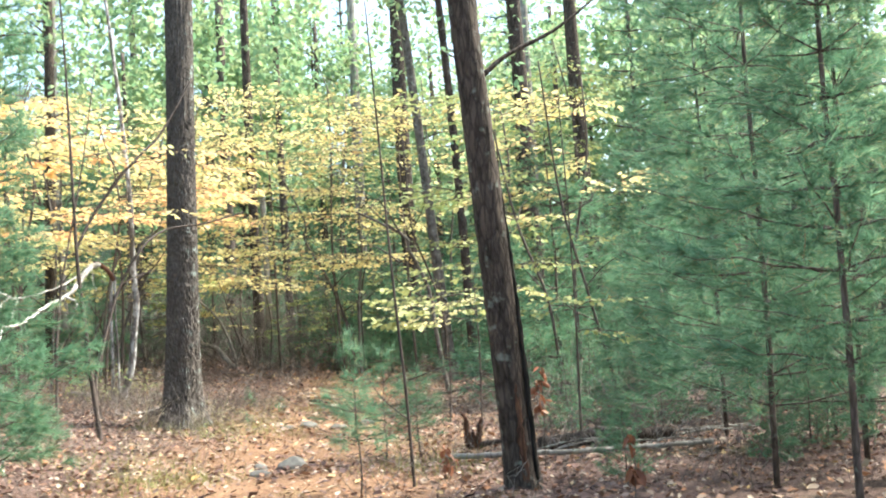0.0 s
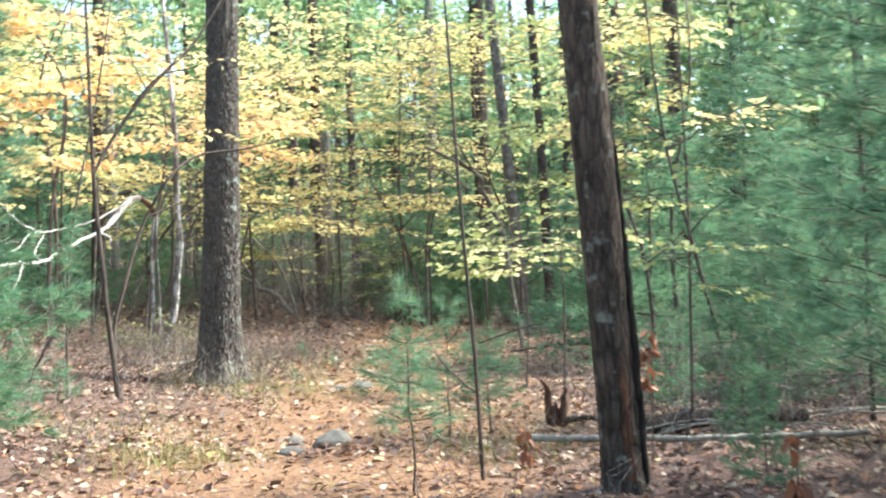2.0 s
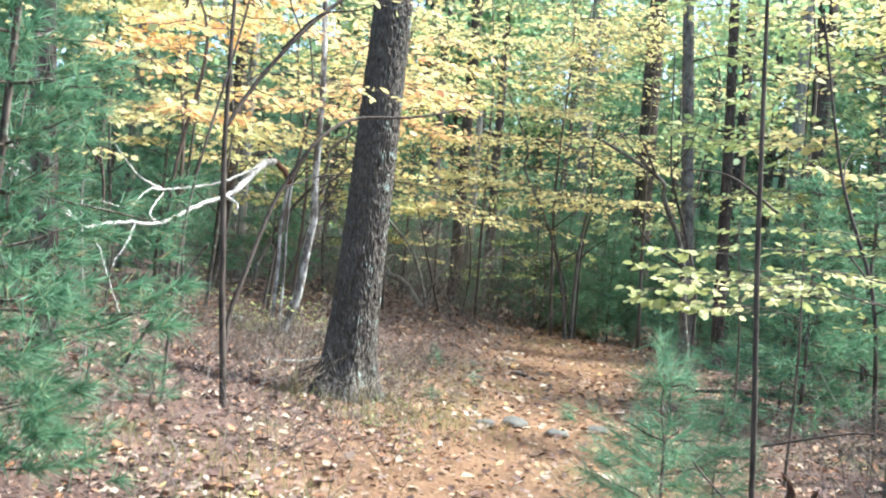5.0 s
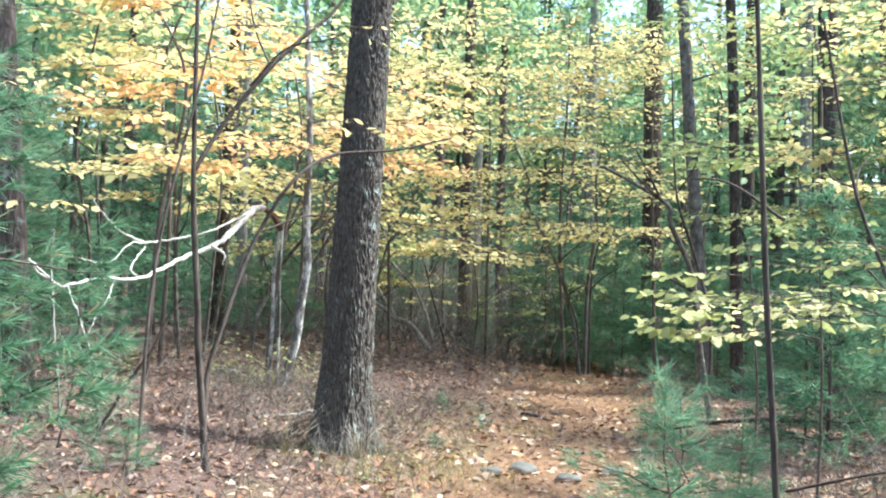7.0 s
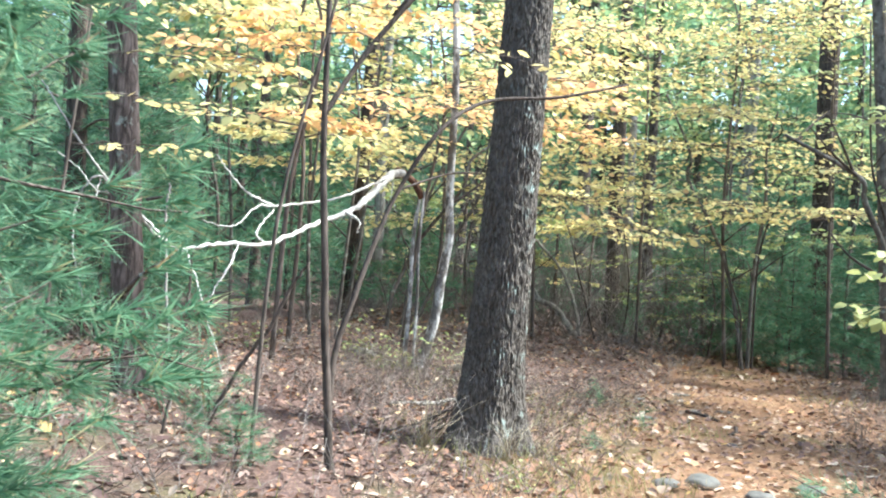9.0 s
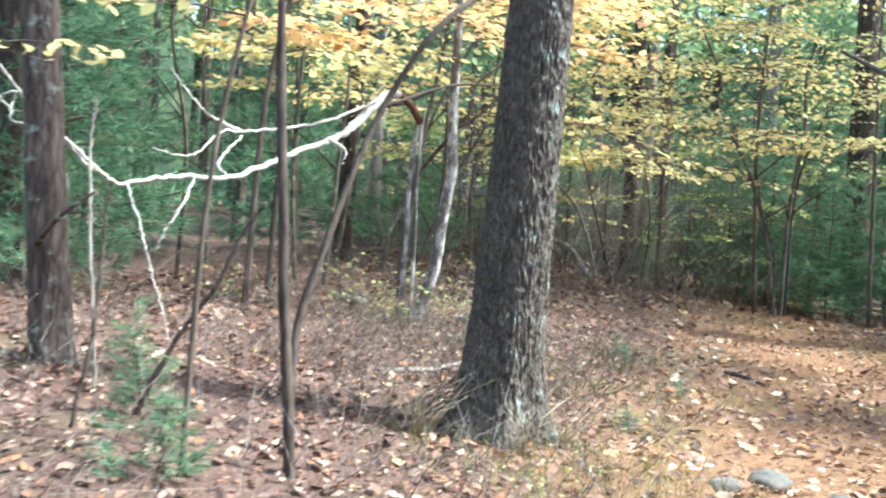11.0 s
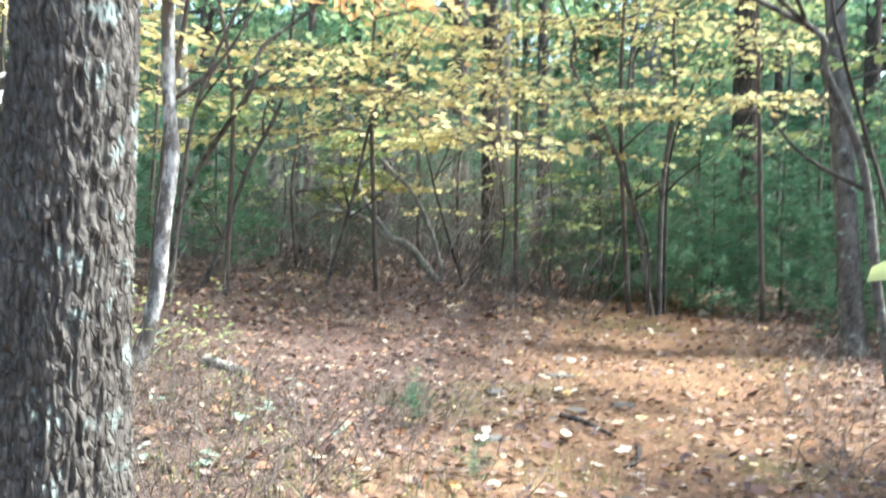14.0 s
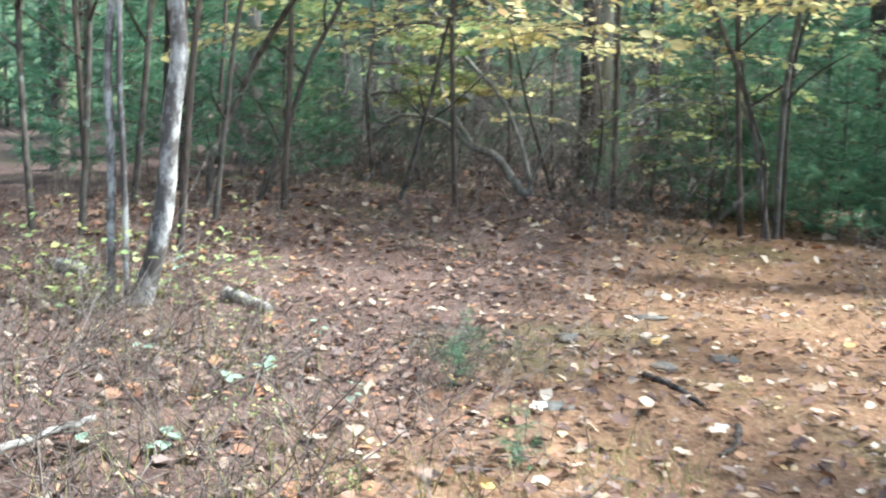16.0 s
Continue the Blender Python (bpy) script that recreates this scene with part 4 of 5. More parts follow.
# far woods
tall = [pine("pine_tree", "tall pine in the far woods", -12.0, 34.0, "far pines", height=15, first=2.2, spread=2.3, whorl_gap=0.62, tufts=10, needles=9, length=0.32, width=0.026, r=0.16),
        pine("pine_tree", "tall pine in the far woods", 5.6, 36.0, "far pines", height=13, first=1.8, spread=2.1, whorl_gap=0.6, tufts=10, needles=9, length=0.32, width=0.026, r=0.14)]
broad = []
for x, y, mat in ((-8.8, 36.0, GREEN), (3.6, 41.0, GREEN)):
    t = thing("broadleaf_tree", "broadleaf tree with thin yellow-green leaves in the far woods", "tree", x, y, group="far broadleaf trees")
    part("trunk", trunk_geo(12, 0.14, 0.07, (0.01, 0), 0.3, (0.1, 0), 0, 12, 20), PINEBARK, t)
    gg = high_crown((0, 0, 9.0), 2.6, 4.6, 1700, 0.25)
    part("crown", gg, mat, t)
    broad.append(t)
n = 0
for ring, (dist, count) in enumerate(((42, 14), (48, 22), (57, 28))):
    for k in range(count):
        a = radians(-34 + 74 * (k + rng.uniform(0.1, 0.9)) / count)
        x, y = -1.0 - dist * math.sin(a), dist * math.cos(a) + rng.uniform(-2, 2)
        src = (tall[0], broad[0], broad[1], tall[1], broad[1])[n % 5]
        copy_thing(src, Matrix.Translation((x, y, gz(x, y))) @ Matrix.Rotation(n * 2.1, 4, "Z") @ Matrix.Scale(rng.uniform(0.8, 1.25), 4))
        n += 1
for n, (x, y, s) in enumerate([(-0.8, 38.5, 0.85), (-9.8, 34.0, 0.75), (-11.6, 27.0, 0.8), (5.4, 46.0, 1.2), (3.8, 52.0, 1.25), (7.2, 46.0, 1.2), (-8.6, 51.0, 1.25), (-7.2, 54.0, 1.3), (-5.4, 47.0, 1.1), (-10.2, 47.5, 1.15), (-22, 43, 1.1), (-25, 47, 1.2), (-19, 40, 1.0), (-27, 42, 1.2), (-16, 36, 0.9), (9, 40, 1.1), (12, 44, 1.2), (14, 40, 1.2), (7, 38, 1.0), (10.5, 36, 1.0)]):
    copy_thing(broad[n % 2], Matrix.Translation((x, y, gz(x, y))) @ Matrix.Rotation(n * 1.1, 4, "Z") @ Matrix.Scale(s, 4))
for n, (x, y, s) in enumerate([(-7.6, 50.0, 1.0), (-8.6, 46.0, 0.8), (-6.4, 53.0, 1.0), (-9.8, 52.0, 0.9)]):
    copy_thing(tall[n % 2], Matrix.Translation((x, y, gz(x, y))) @ Matrix.Rotation(n * 1.5, 4, "Z") @ Matrix.Scale(s, 4))
# woods at the sides and behind
for n, (x, y) in enumerate([(-13, 24), (-14.5, 18), (-12, 12), (-11, 6), (-9, 0), (7.5, 30), (11.5, 23), (9.5, 14), (6.5, 7), (7, 0), (-5, -8), (2, -9), (9, -5), (-13, -4)]):
    src = (tall[0], broad[1], tall[1], broad[0])[n % 4]
    copy_thing(src, Matrix.Translation((x, y, gz(x, y))) @ Matrix.Rotation(n * 1.7, 4, "Z") @ Matrix.Scale(rng.uniform(0.8, 1.1), 4))


def build_backdrop():
    """A plain band of distant woods all round."""
    n, rows = 180, 12
    g = Geo()
    a = np.linspace(0, 2 * np.pi, n, endpoint=False)
    r = 78 + 3 * np.sin(a * 9)
    top = 15 + 2.5 * np.sin(a * 17) + 2 * rng.normal(0, 1, n)
    v = np.stack([np.stack([r * np.cos(a), 15 + r * np.sin(a), -1 + (top + 1) * k / (rows - 1)], -1) for k in range(rows)])
    i, j = np.meshgrid(np.arange(rows - 1), np.arange(n), indexing="ij")
    k = (j + 1) % n
    g.add(v.reshape(-1, 3), np.stack([i * n + j, i * n + k, (i + 1) * n + k, (i + 1) * n + j], -1).reshape(-1, 4))
    tagged(new("backdrop", g.mesh("backdrop", WOODS)), "distant mottled green woods beyond the trees", "woods", kind="structure")


build_backdrop()


# ---- litter ----
def scatter(count, x0, x1, y0, y1):
    x, y = rng.uniform(x0, x1, count), rng.uniform(y0, y1, count)
    return x, y, ground_z(x, y)


def litter_layer():
    g = Geo()
    for count, box, size in ((34000, (-9.5, 2.5, 12, 25), 0.056), (11000, (-9.5, 2.5, 25, 34), 0.075), (15000, (-6, 4.5, 7, 13), 0.05), (5000, (2.5, 6, 12, 18), 0.06)):
        x, y, z = scatter(count, *box)
        away = np.abs(x - trail_x(y))
        keep = rng.random(count) < np.clip(0.7 + 0.4 * (away - 0.4), 0.7, 1)
        x, y, z = x[keep], y[keep], z[keep]
        m = len(x)
        a = rng.uniform(0, 6.283, m)
        ways = np.stack([np.cos(a), np.sin(a), rng.normal(0, 0.18, m)], -1)
        ups = rng.normal(0, 0.32, (m, 3)) + (0, 0, 1)
        leaves(g, np.stack([x, y, z + rng.uniform(0.006, 0.03, m)], -1), ways, ups, size * rng.uniform(0.4, 1.0, m) * rng.choice([0.8, 1.1, 1.8], m), 0.75, 0.14, 0.2, 0.7)
    ob = new("leaf_litter", g.mesh("leaf_litter", LITTER))
    tagged(ob, "scattered dry tan and brown leaves on the ground", "leaf litter", kind="stuff")


litter_layer()


def straw_layer():
    g = Geo()
    count = 75000
    y = rng.uniform(13, 29, count)
    x = trail_x(y) + rng.normal(0, 1.2, count)
    a = rng.uniform(0, 6.283, count)
    w = np.stack([np.cos(a), np.sin(a), rng.normal(0, 0.12, count)], -1)
    s = np.stack([-np.sin(a), np.cos(a), np.zeros(count)], -1)
    p = np.stack([x, y, ground_z(x, y) + rng.uniform(0.012, 0.035, count)], -1)
    v = np.stack([p + s * 0.0016, p - s * 0.0016, p + w * rng.uniform(0.06, 0.12, (count, 1))], 1)
    g.add(v.reshape(-1, 3), tris=np.arange(count * 3).reshape(-1, 3))
    ob = new("needle_litter", g.mesh("needle_litter", STRAW, False))
    tagged(ob, "orange fallen pine needles covering the trail", "pine needles", kind="stuff")


straw_layer()


def rock(x, y, sx, sy, sz):
    bm = bmesh.new()
    bmesh.ops.create_icosphere(bm, subdivisions=3, radius=1)
    for v in bm.verts:
        d = 1 + 0.28 * noise.noise(v.co * 1.3 + Vector((x * 3, y, 0))) + 0.08 * noise.noise(v.co * 4 + Vector((x, y * 3, 1)))
        v.co = Vector((v.co.x * sx * d, v.co.y * sy * d, max(-0.3, v.co.z) * sz * d))
    me = bpy.data.meshes.new("rock")
    bm.to_mesh(me)
    bm.free()
    me.polygons.foreach_set("use_smooth", [True] * len(me.polygons))
    me.materials.append(STONE)
    ob = new("rock", me)
    ob.location, ob.rotation_euler = (x, y, gz(x, y) + 0.01), (0, 0, rng.uniform(0, 3))
    tagged(ob, "grey fieldstone half buried in the trail", "rock", "stones in the trail")


for r in [(-2.38, 17.0, 0.17, 0.14, 0.07), (-2.6, 16.65, 0.14, 0.1, 0.04), (-1.95, 16.8, 0.12, 0.13, 0.05), (-1.6, 17.4, 0.15, 0.12, 0.05), (-1.95, 12.8, 0.16, 0.13, 0.1), (-2.3, 13.0, 0.1, 0.08, 0.05),
          (-2.2, 12.4, 0.12, 0.1, 0.05), (-3.3, 20.7, 0.12, 0.08, 0.02), (-2.9, 21.9, 0.11, 0.08, 0.02), (-3.6, 22.3, 0.13, 0.08, 0.022), (-2.6, 22.4, 0.13, 0.1, 0.02), (-3.2, 23.2, 0.12, 0.1, 0.02), (-2.3, 19.6, 0.1, 0.08, 0.02)]:
    rock(*r)


# ---- undergrowth ----
def brush(name, label, count, box, tall, bend=0.35, thick=0.006, keep=None, mat=BRUSHBARK):
    g = Geo()
    x, y, z = scatter(count, *box)
    for k in range(count):
        if keep is not None and not keep(x[k], y[k]):
            continue
        hgt = tall * rng.uniform(0.35, 1.1)
        d = np.array([rng.normal(0, bend), rng.normal(0, bend), 1.0])
        b0 = np.array([x[k], y[k], z[k] - 0.03])
        mid = b0 + d * hgt * 0.5 + rng.normal(0, 0.05, 3) * hgt
        end = mid + (d + rng.normal(0, bend, 3)) * hgt * 0.5
        tube(g, [b0, mid, end], [thick, thick * 0.35], 3)
        for _ in range(3):
            u = rng.uniform(0.3, 0.9)
            q = b0 + (mid - b0) * u * 2 if u < 0.5 else mid + (end - mid) * (u * 2 - 1)
            tube(g, [q, q + rng.normal(0, 0.28, 3) * hgt + (0, 0, 0.12 * hgt)], [thick * 0.4, thick * 0.2], 3)
    tagged(new(name, g.mesh(name, mat)), label, "brush", kind="stuff")


brush("brush", "dense bare brown brush in the shade behind the clearing", 760, (-11, -2.6, 29.2, 35), 2.3, 0.6, thick=0.009)
brush("brush", "pale grey-brown bare brush along the end of the clearing", 300, (-10.5, -3.3, 26.8, 30.5), 1.15, 0.6, thick=0.007)
brush("brush", "tangled bare stems under young pines", 320, (0.4, 5, 11.6, 18), 0.9, 0.6, 0.005)
brush("undergrowth", "tangle of thin reddish-brown twigs beside the trail", 620, (-6.4, -3.7, 17.3, 21.6), 0.42, 0.75, 0.0032, mat=TWIG)
brush("undergrowth", "thin bare woody stems scattered over the leaf litter", 2600, (-9.5, 2.5, 10.0, 29.5), 0.5, 0.6, 0.0036, keep=lambda x, y: abs(x - float(trail_x(y))) > 0.75)


def grass(name, label, patches, mat):
    g = Geo()
    for x0, y0, r, n, hgt in patches:
        x, y = rng.normal(x0, r * 0.5, n), rng.normal(y0, r * 0.5, n)
        p = np.stack([x, y, ground_z(x, y) - 0.01], -1)
        w = rng.normal(0, 0.55, (n, 3)) + (0, 0, 1)
        s = np.cross(w, rng.normal(0, 1, (n, 3)))
        s /= np.linalg.norm(s, axis=1)[:, None]
        ln = hgt * rng.uniform(0.4, 1.2, (n, 1))
        v = np.stack([p + s * 0.003, p - s * 0.003, p + w * ln], 1)
        g.add(v.reshape(-1, 3), tris=np.arange(n * 3).reshape(-1, 3))
    tagged(new(name, g.mesh(name, mat, False)), label, "grass", kind="stuff")


grass("grass", "thin tufts of fading green and straw grass beside the trail",
      [(-3.2, 16.2, 0.9, 900, 0.14), (-3.9, 13.2, 0.9, 500, 0.12), (-3.0, 12.0, 0.7, 700, 0.14), (-4.3, 16.7, 0.5, 350, 0.15), (-0.6, 12.4, 0.7, 500, 0.14),
       (-3.5, 19.2, 0.6, 200, 0.14), (-4.3, 18.8, 0.8, 260, 0.16), (-2.7, 19.9, 0.4, 200, 0.12), (-5.2, 20.2, 1.0, 250, 0.18), (-1.3, 24.5, 0.6, 250, 0.12), (-6.4, 21.0, 0.5, 400, 0.16)], GRASS)


def shrub(x, y, count, mat, label):
    """Several thin woody stems from one root, each with twigs; count leaves at each twig's end."""
    t = thing("shrub", label, "shrub", x, y, group="low shrubs")
    leaf, spots_, dirs = Geo(), [], []
    for _ in range(9):
        wood = Geo()
        a, l = rng.uniform(0, 6.28), rng.uniform(0.25, 0.75)
        foot = np.array([rng.normal(0, 0.13), rng.normal(0, 0.13), -0.04])
        e = foot + np.array([math.cos(a), math.sin(a), rng.uniform(0.15, 1.5)]) * l * 0.75
        line = smooth_line([foot, foot + (e - foot) * 0.4 + rng.normal(0, 0.07, 3) * (1, 1, 0.4), foot + (e - foot) * 0.75 + rng.normal(0, 0.06, 3), e], 8)
        tube(wood, line, [0.0045, 0.0035, 0.0014], 4)
        for _ in range(6):
            q = line[rng.integers(2, 8)]
            r2 = q + rng.normal(0, 0.1, 3) + (0, 0, 0.05)
            tube(wood, [q, (q + r2) / 2 + rng.normal(0, 0.015, 3), r2], [0.0024, 0.001], 3)
            for _ in range(count):
                spots_.append(r2 + rng.normal(0, 0.03, 3))
                dirs.append(rng.normal(0, 1, 3) * (1, 1, 0.3))
        part("stem", wood, TWIG, t)
    if count:
        leaves(leaf, spots_, dirs, rng.normal(0, 0.3, (len(spots_), 3)) + (0, 0, 1), 0.065 * rng.uniform(0.7, 1.3, len(spots_)), 0.6)
        part("foliage", leaf, mat, t)
    return t


kinds = [shrub(-4.75, 18.0, 0, None, "bare twiggy low shrub in the leaf litter"), shrub(-4.1, 18.9, 0, None, "bare twiggy low shrub in the leaf litter"),
         shrub(-5.9, 21.2, 1, LIME, "low shrub with small yellow-green leaves"), shrub(-6.6, 21.0, 2, LIME, "low shrub with small yellow-green leaves")]
for n, (x, y, s, k) in enumerate([(-4.9, 18.7, 0.9, 0), (-3.9, 18.1, 1.0, 1), (-4.6, 19.6, 0.9, 0), (-5.2, 19.2, 1.0, 1), (-5.6, 18.4, 0.9, 0), (-4.2, 20.4, 0.7, 1), (-5.9, 19.9, 1.0, 0), (-3.55, 17.6, 0.7, 1), (-3.6, 16.5, 0.6, 0),
                                  (-4.7, 16.6, 0.8, 1), (-5.0, 17.1, 0.9, 0), (-5.4, 16.2, 0.9, 1), (-5.9, 17.2, 0.9, 0), (-6.9, 21.6, 1.0, 2), (-6.2, 22.0, 0.8, 3), (-6.5, 20.7, 0.8, 2), (-6.9, 20.4, 0.9, 0), (-4.0, 15.0, 0.7, 0),
                                  (-3.9, 14.0, 0.8, 1), (-5.2, 13.2, 0.9, 0), (-0.9, 17.2, 0.8, 1), (-0.4, 18.6, 0.9, 0), (0.2, 16.9, 1.0, 1), (-1.0, 21.0, 0.8, 0), (-0.6, 25.2, 1.0, 1), (0.5, 12.9, 0.9, 0), (-0.4, 13.0, 0.7, 1),
                                  (-7.6, 18.0, 1.0, 1), (-7.9, 20.0, 1.0, 2), (-3.1, 18.6, 0.5, 0), (-5.0, 24.0, 0.8, 1), (-6.2, 25.0, 0.9, 0), (-3.4, 15.6, 0.5, 2), (-2.9, 14.6, 0.4, 2), (-4.3, 19.4, 0.35, 2), (-3.7, 19.0, 0.3, 2), (-4.8, 20.2, 0.4, 2), (-3.4, 20.3, 0.3, 2), (-5.3, 20.9, 0.4, 3), (-5.0, 19.6, 0.9, 1), (-5.5, 19.3, 1.0, 0), (-4.0, 19.7, 0.8, 1), (-4.4, 18.3, 0.9, 0), (-3.9, 20.9, 0.7, 0), (-5.6, 20.4, 0.9, 1)]):
    copy_thing(kinds[k], Matrix.Translation((x, y, gz(x, y))) @ Matrix.Rotation(n * 2.4, 4, "Z") @ Matrix.Scale(s, 4))


# ---- dead wood ----
def dead_wood(name, label, points, radii, mat, side=(), group=""):
    x, y = points[0][0], points[0][1]
    t = thing(name, label, "dead wood", x, y, group=group)
    base = np.array([x, y, gz(x, y)])
    def put(pts, rr, nm):
        line = smooth_line([(a, b, gz(a, b) + c) for a, b, c in pts], 10 * len(pts)) - base
        g = Geo()
        tube(g, line + rng.normal(0, 0.004, line.shape), rr, 8, 0.14)
        return part(nm, g, mat, under)
    under = t
    under = put(points, radii, "stem")
    for pts, rr in side:
        put(pts, rr, "twig")
    return t


dead_wood("fallen_branch", "arched grey fallen branch in front of brush", [(-5.78, 28.8, 0.05), (-6.16, 28.8, 0.5), (-6.52, 28.8, 0.63), (-6.72, 28.8, 0.78), (-7.01, 28.8, 0.92), (-7.46, 28.8, 0.93), (-7.81, 28.8, 0.78), (-7.97, 28.8, 1.06), (-8.05, 28.8, 1.34)], [0.065, 0.055, 0.05, 0.036, 0.03, 0.026, 0.022, 0.016], GREYBARK,
          [([(-6.48, 28.8, 0.63), (-6.72, 28.75, 0.96), (-6.91, 28.75, 1.27), (-6.96, 28.7, 1.6)], [0.04, 0.03, 0.015])])
dead_wood("leaning_stem", "thin dead stem leaning out of the brush", [(-5.77, 28.8, 0.0), (-5.52, 28.8, 0.7), (-5.28, 28.8, 1.15)], [0.022, 0.01], GREYBARK)
dead_wood("leaning_stem", "long thin grey stem leaning over the fallen branch", [(-5.7, 28.9, 0.0), (-5.84, 28.9, 0.6), (-6.14, 28.9, 1.25), (-6.61, 28.9, 1.72), (-7.01, 28.9, 2.19), (-7.33, 28.9, 2.6)], [0.035, 0.03, 0.025, 0.015], GREYBARK)
dead_wood("fallen_stick", "short dark stick lying on the trail", [(-2.95, 21.5, 0.03), (-2.75, 21.3, 0.035), (-2.55, 21.05, 0.03)], [0.022, 0.014], DARKBARK)
dead_wood("fallen_stick", "short dark stick lying on the trail", [(-2.35, 20.8, 0.03), (-2.34, 20.55, 0.02), (-2.4, 20.35, 0.02)], [0.02, 0.01], DARKBARK)
dead_wood("fallen_log", "thin pale log lying in the litter", [(-0.45, 12.6, 0.07), (0.3, 12.3, 0.09), (1.1, 12.15, 0.08), (2.0, 12.2, 0.1)], [0.028, 0.022], GREYBARK)
dead_wood("fallen_log", "dark rotting log beyond the leaning trunk", [(0.5, 13.2, 0.06), (1.2, 13.3, 0.1), (1.9, 13.7, 0.08)], [0.09, 0.06], DARKBARK)
dead_wood("fallen_branch", "dark fallen branch among saplings", [(-0.7, 21.6, 0.1), (0.1, 21.5, 0.16), (1.0, 21.4, 0.18), (1.9, 21.6, 0.1)], [0.02, 0.035, 0.02], DARKBARK, [([(0.1, 21.5, 0.16), (-0.1, 21.2, 0.3), (-0.35, 21.0, 0.32)], [0.012, 0.006])])
dead_wood("fallen_branch", "pale twig branch lying beside the oak", [(-5.25, 17.9, 0.03), (-4.95, 18.3, 0.06), (-4.75, 18.8, 0.12)], [0.025, 0.012], GREYBARK)
dead_wood("leaning_stem", "broken thin stem leaning in sunny litter", [(-5.64, 15.3, 0.0), (-5.41, 15.3, 0.45), (-5.19, 15.3, 0.78), (-5.04, 15.3, 1.1), (-4.92, 15.3, 1.28)], [0.016, 0.014, 0.008], TWIG)
dead_wood("leaning_stem", "thin pale stem curving above the litter", [(-6.1, 15.6, 0.0), (-6.25, 15.7, 0.7), (-6.45, 15.9, 1.4), (-6.5, 16.0, 1.7)], [0.012, 0.008], GREYBARK)
dead_wood("leaning_stem", "thin dark stem beside a pine seedling", [(-5.66, 14.8, 0.0), (-5.56, 14.8, 0.5), (-5.53, 14.8, 0.95), (-5.52, 14.8, 1.22)], [0.012, 0.007], TWIG)
for n in range(14):
    x, y, a, l = rng.uniform(0.3, 2.2), rng.uniform(12.6, 14.2), rng.uniform(-0.5, 0.5), rng.uniform(0.5, 1.2)
    dead_wood("fallen_stick", "dry stick in a low pile of dead wood", [(x, y, 0.03), (x + l * 0.5 * math.cos(a), y + l * 0.5 * math.sin(a), 0.1), (x + l * math.cos(a), y + l * math.sin(a), 0.08)], [0.012, 0.007], GREYBARK, group="pile of dry sticks")

dead_wood("fallen_log", "short weathered grey log beside the birch", [(-5.8, 21.55, 0.04), (-5.6, 21.43, 0.05), (-5.35, 21.35, 0.03)], [0.045, 0.035], GREYBARK)
dead_wood("fallen_log", "short weathered grey log beside snapped stems", [(-7.25, 21.6, 0.04), (-7.0, 21.5, 0.06), (-6.85, 21.45, 0.05)], [0.06, 0.05], GREYBARK)
stump = thing("jagged_stump", "small rotten jagged stump with dark red-brown wood", "stump", -0.18, 13.8)
for dx, hgt, ln in ((-0.03, 0.42, -0.1), (0.05, 0.34, 0.06), (0.0, 0.22, 0.0)):
    g = Geo()
    tube(g, smooth_line([(dx, 0, -0.05), (dx + ln * 0.3, 0.01, hgt * 0.5), (dx + ln * 0.4, 0, hgt * 0.8), (dx + ln, 0, hgt)], 14), [0.035, 0.03, 0.02, 0.004], 9, 0.45)
    part("splinter", g, ROT, stump)
root = dead_wood("fallen_branch", "dark broken branch beside the stump", [(-0.12, 13.8, 0.05), (0.1, 13.7, 0.08), (0.3, 13.5, 0.03)], [0.035, 0.015], DARKBARK)

# broad leaves of a sapling beside the trail
beech("maple_sapling", "maple sapling with large bright yellow-green leaves", -0.45, 16.5, [(0, 0, -0.1), (0.05, 0, 0.8), (0.0, 0.0, 1.6), (-0.05, 0, 2.1)],
      [(1.25, 185, 0.95), (1.4, 172, 1.0), (1.6, 195, 0.9), (1.3, 205, 0.7), (1.5, 220, 0.8), (1.5, 330, 0.9), (1.7, 20, 0.9), (1.8, 160, 0.8)], 0.1, LIME, group="leafy saplings", r=0.012, twigs=7, per=4, shapes=leaf_shapes(LIME, 0.85))


# ---- single leaves lying on the trail ----
def trail_leaves():
    shapes = []
    for k in range(9):
        # half of them lobed as an oak's, the rest plain ovals, all curled
        lobes = (0, 3, 2.4)[k % 3]
        along = np.linspace(0, 1, 11)
        half = 0.34 * np.sin(np.pi * np.clip(along * 0.94 + 0.05, 0, 1)) ** 0.8
        curl, twist = rng.uniform(0.05, 0.35), rng.uniform(-0.3, 0.3)
        rows = []
        for side in (-1, 0, 1):
            w = side * half * (1 + (0.36 * np.cos(along * 2 * np.pi * lobes + side) if lobes else 0.1 * rng.normal(0, 1, 11)))
            z = curl * (along - 0.5) ** 2 + twist * w * (along - 0.5) + 0.35 * abs(side) * half * rng.uniform(0.2, 1.0)
            rows.append(np.stack([w, along - 0.5, z], -1))
        v = np.concatenate(rows) * 0.1
        q = np.arange(10)
        quads = np.concatenate([np.stack([o + q, o + 11 + q, o + 12 + q, o + 1 + q], -1) for o in (0, 11)])
        shapes.append(Geo().add(v, quads).mesh("fallen_leaf", SINGLE))
    for k in range(300):
        y = rng.uniform(16.8, 23.5)
        x = float(trail_x(y)) + rng.normal(0, 1.0)
        ob = new("fallen_leaf", shapes[k % 9])
        ob.parent = GROUND
        ob.location, ob.rotation_euler = (x, y, gz(x, y) + 0.03), (rng.normal(0, 0.2), rng.normal(0, 0.2), rng.uniform(0, 6.28))
        s = rng.uniform(0.45, 1.15)
        ob.scale = (s, s, s)


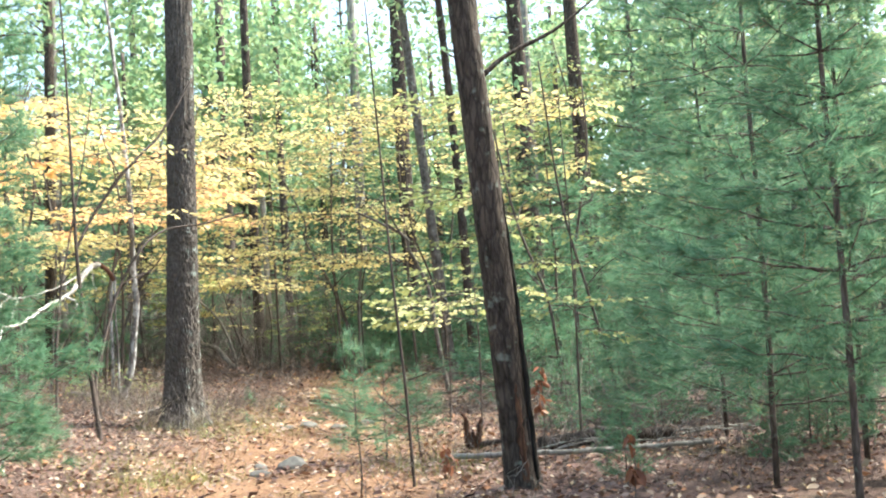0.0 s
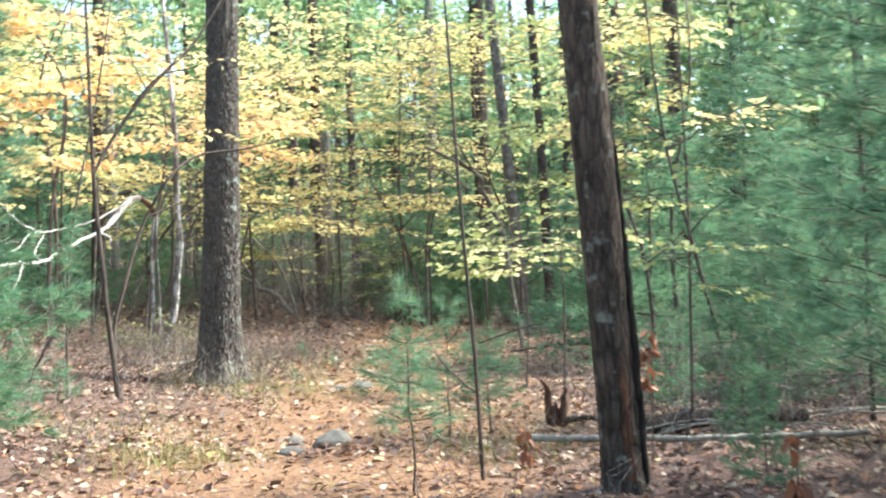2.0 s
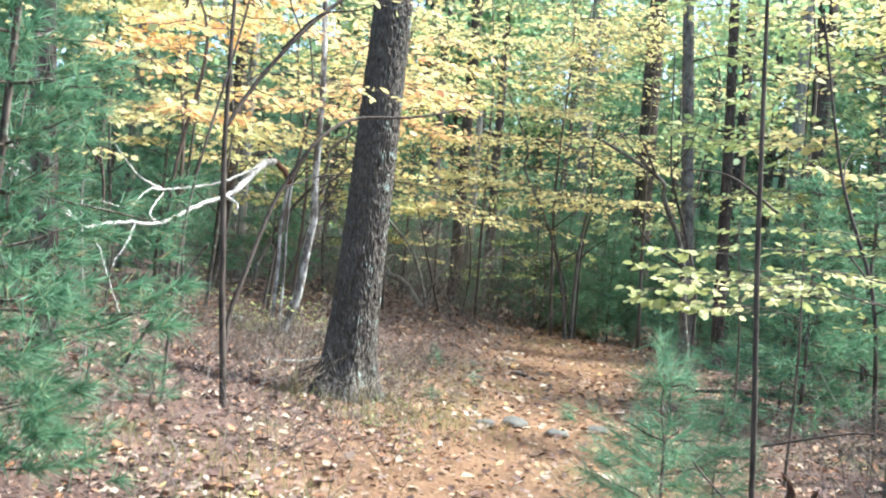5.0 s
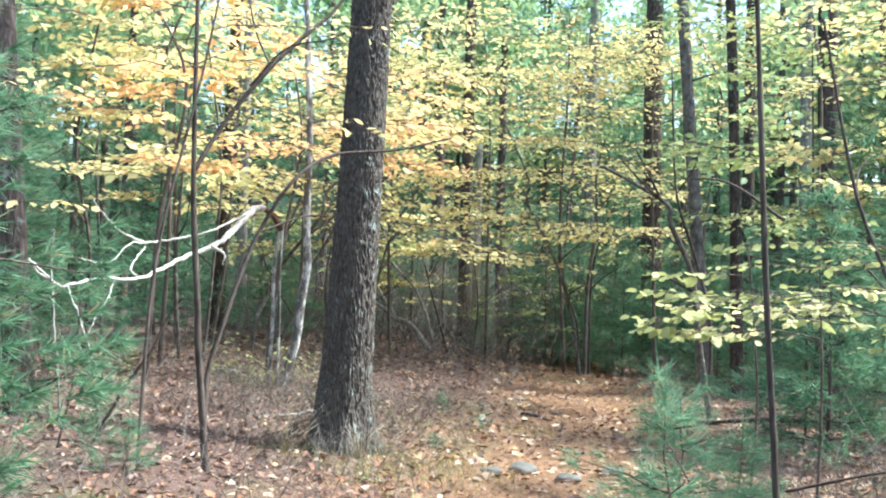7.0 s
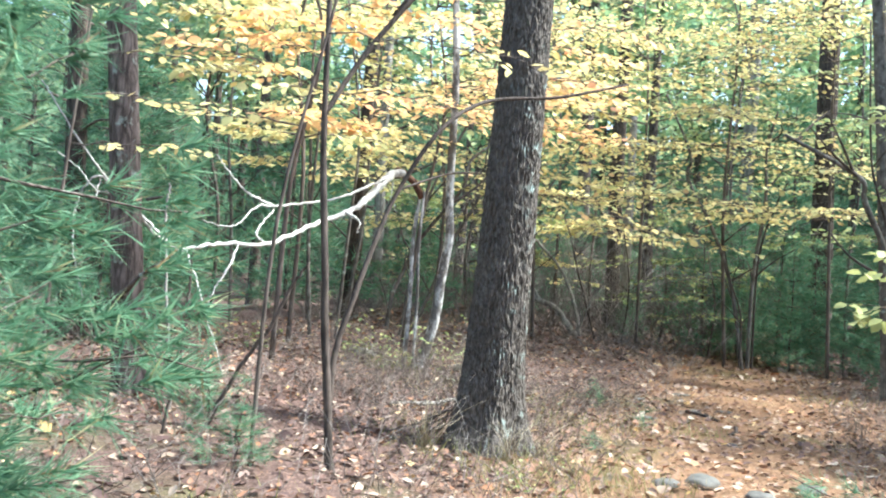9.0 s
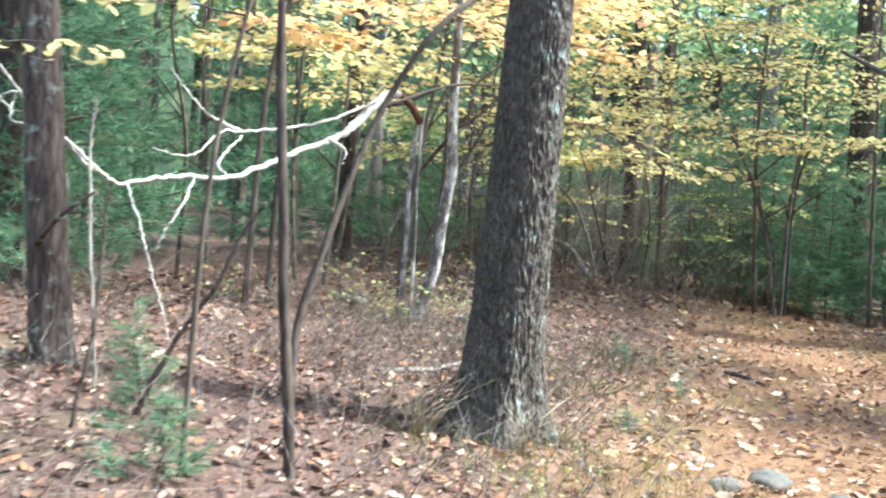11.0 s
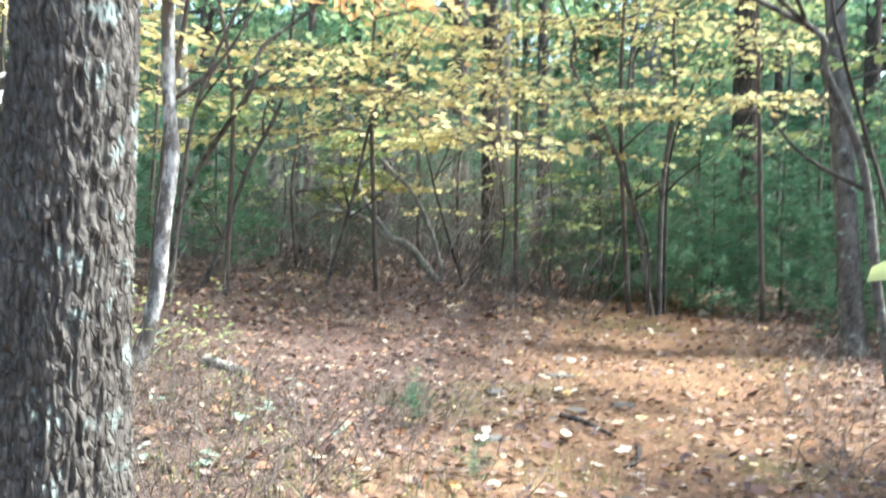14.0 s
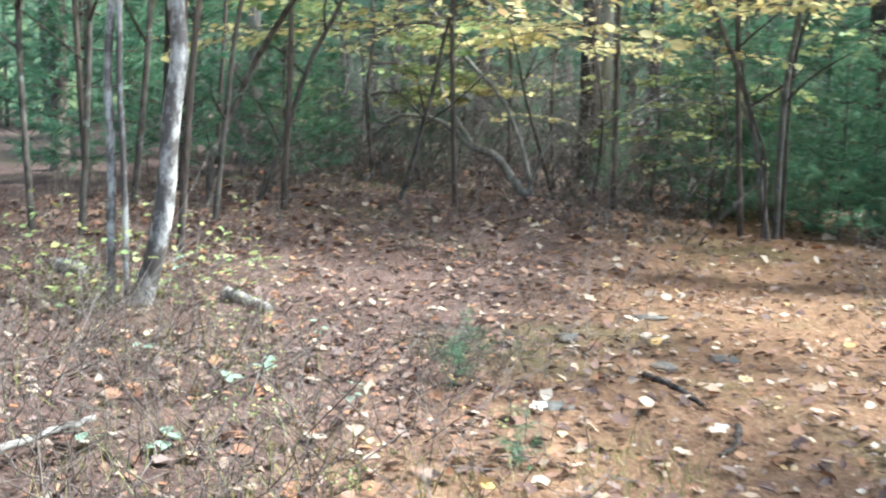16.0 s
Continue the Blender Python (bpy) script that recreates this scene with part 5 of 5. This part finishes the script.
trail_leaves()

# low plants and tiny pines growing out of the litter
PALELEAF = foliage("grey_green_leaf", [(0, (0.2, 0.3, 0.2)), (0.6, (0.3, 0.4, 0.3)), (1, (0.24, 0.3, 0.16))], 0.3)
low_shapes = leaf_shapes(PALELEAF, 0.6, 4)


def low_plant(x, y, height, count, size):
    """A short stem with a few broad leaves held flat."""
    t = thing("low_plant", "low plant with grey-green leaves in the litter", "plant", x, y, group="low plants in the litter")
    g = Geo()
    tube(g, smooth_line([(0, 0, -0.03), (0.015, 0.01, height * 0.5), (rng.normal(0, 0.03), 0.0, height)], 8), [0.003, 0.0015], 4)
    part("stem", g, TWIG, t)
    found = []
    for k in range(count):
        a = k * 2.4 + rng.uniform(-0.4, 0.4)
        z = height * rng.uniform(0.45, 1.0)
        found.append(((0.01 * math.cos(a), 0.01 * math.sin(a), z), (math.cos(a), math.sin(a), rng.uniform(-0.3, 0.2)), (rng.normal(0, 0.2), rng.normal(0, 0.2), 1), size * rng.uniform(0.7, 1.2)))
    single_leaves(t, found, low_shapes)


for x, y, h, n, size in ((-4.65, 19.67, 0.14, 6, 0.075), (-4.73, 18.72, 0.1, 5, 0.09), (-4.55, 19.87, 0.16, 7, 0.07), (-4.13, 19.98, 0.12, 6, 0.06), (-6.39, 21.92, 0.2, 8, 0.07), (-4.46, 18.88, 0.1, 5, 0.08), (-4.83, 21.02, 0.15, 6, 0.06), (-5.36, 19.98, 0.12, 5, 0.07)):
    low_plant(x, y, h, n, size)
for x, y, h in ((-3.95, 20.68, 0.17), (-3.24, 19.75, 0.12), (-4.06, 21.52, 0.14), (-3.37, 17.82, 0.14), (-0.49, 22.31, 0.14)):
    pine("pine_seedling", "tiny pine seedling sprouting from the needle litter", x, y, "tiny pine seedlings", height=h, first=0.06, spread=0.15, whorl_gap=0.06, tufts=4, needles=22, length=0.075, width=0.0022, r=0.004)

for n in range(9):
    a, l = rng.uniform(2.6, 4.2), rng.uniform(0.3, 0.65)
    x, y = OAK_X + 0.36 * math.cos(a) + rng.uniform(-0.1, 0.1), OAK_Y + 0.36 * math.sin(a)
    dead_wood("fallen_stick", "dry twig leaning against the oak's foot", [(x - l * 0.7, y - 0.2 * rng.random(), 0.02), (x - l * 0.3, y, 0.1 + 0.1 * rng.random()), (x + 0.05, y, 0.2 + 0.12 * rng.random())], [0.006, 0.008, 0.004], TWIG, group="twigs at the oak")
for x, y, hgt in ((-4.4, 16.45, 0.5), (-3.75, 16.5, 0.35), (-3.6, 16.9, 0.3)):
    grass_ob = thing("dry_grass_tuft", "tuft of bleached dry grass at the oak's foot", "grass", x, y, group="dry grass tufts")
    g = Geo()
    for _ in range(26):
        d = np.array([rng.normal(0, 0.4), rng.normal(0, 0.4), 1.0]) * hgt * rng.uniform(0.5, 1.1)
        tube(g, [(rng.normal(0, 0.03), rng.normal(0, 0.03), -0.02), d * 0.55, d + (rng.normal(0, 0.06), rng.normal(0, 0.06), -0.05)], [0.003, 0.001], 3)
    tagged(part("blade", g, STRAWGRASS, grass_ob), kind="stuff")



def withered_sprig(x, y, z0, z1, count):
    """A thin dead stem with curled rust-brown leaves still hanging on it."""
    t = thing("withered_sprig", "thin dead sprig with curled rust-brown leaves", "sapling", x, y, group="withered sprigs")
    g = Geo()
    tube(g, smooth_line([(0, 0, -0.05), (0.02, 0.01, z1 * 0.6), (0.0, 0.02, z1)], 12), [0.005, 0.002], 5)
    part("stem", g, TWIG, t)
    g = Geo()
    z = rng.uniform(z0, z1, count)
    spots_ = np.stack([rng.normal(0, 0.02, count), rng.normal(0, 0.02, count), z], -1)
    leaves(g, spots_, rng.normal(0, 0.35, (count, 3)) + (0, 0, -0.9), rng.normal(0, 1, (count, 3)), rng.uniform(0.06, 0.12, count), 0.55, 0.2, 0.3)
    part("foliage", g, WITHERED, t)


withered_sprig(0.42, 11.75, 0.5, 0.92, 26)
withered_sprig(0.84, 9.5, 0.22, 0.5, 16)
withered_sprig(-0.42, 11.6, 0.12, 0.3, 14)

# low leafy saplings in the brush at the back
for x, y, mat, z1, count in ((-8.7, 30.0, LIME, 2.4, 12), (-7.1, 29.9, YELLOW, 2.6, 12), (-4.4, 30.1, LIME, 2.4, 12), (-3.4, 29.3, LIME, 2.0, 9), (-9.6, 31.0, YELLOW, 2.6, 10)):
    beech("beech_sapling", "low sapling with sparse leaves in shaded brush", x, y, [(0, 0, -0.1), (0.1, 0, z1 * 0.5), (-0.1, 0.05, z1)], tiers(0.7, z1, count, -80, 130, 1.4), 0.1, mat, group="leafy saplings", r=0.02, twigs=8, per=6)
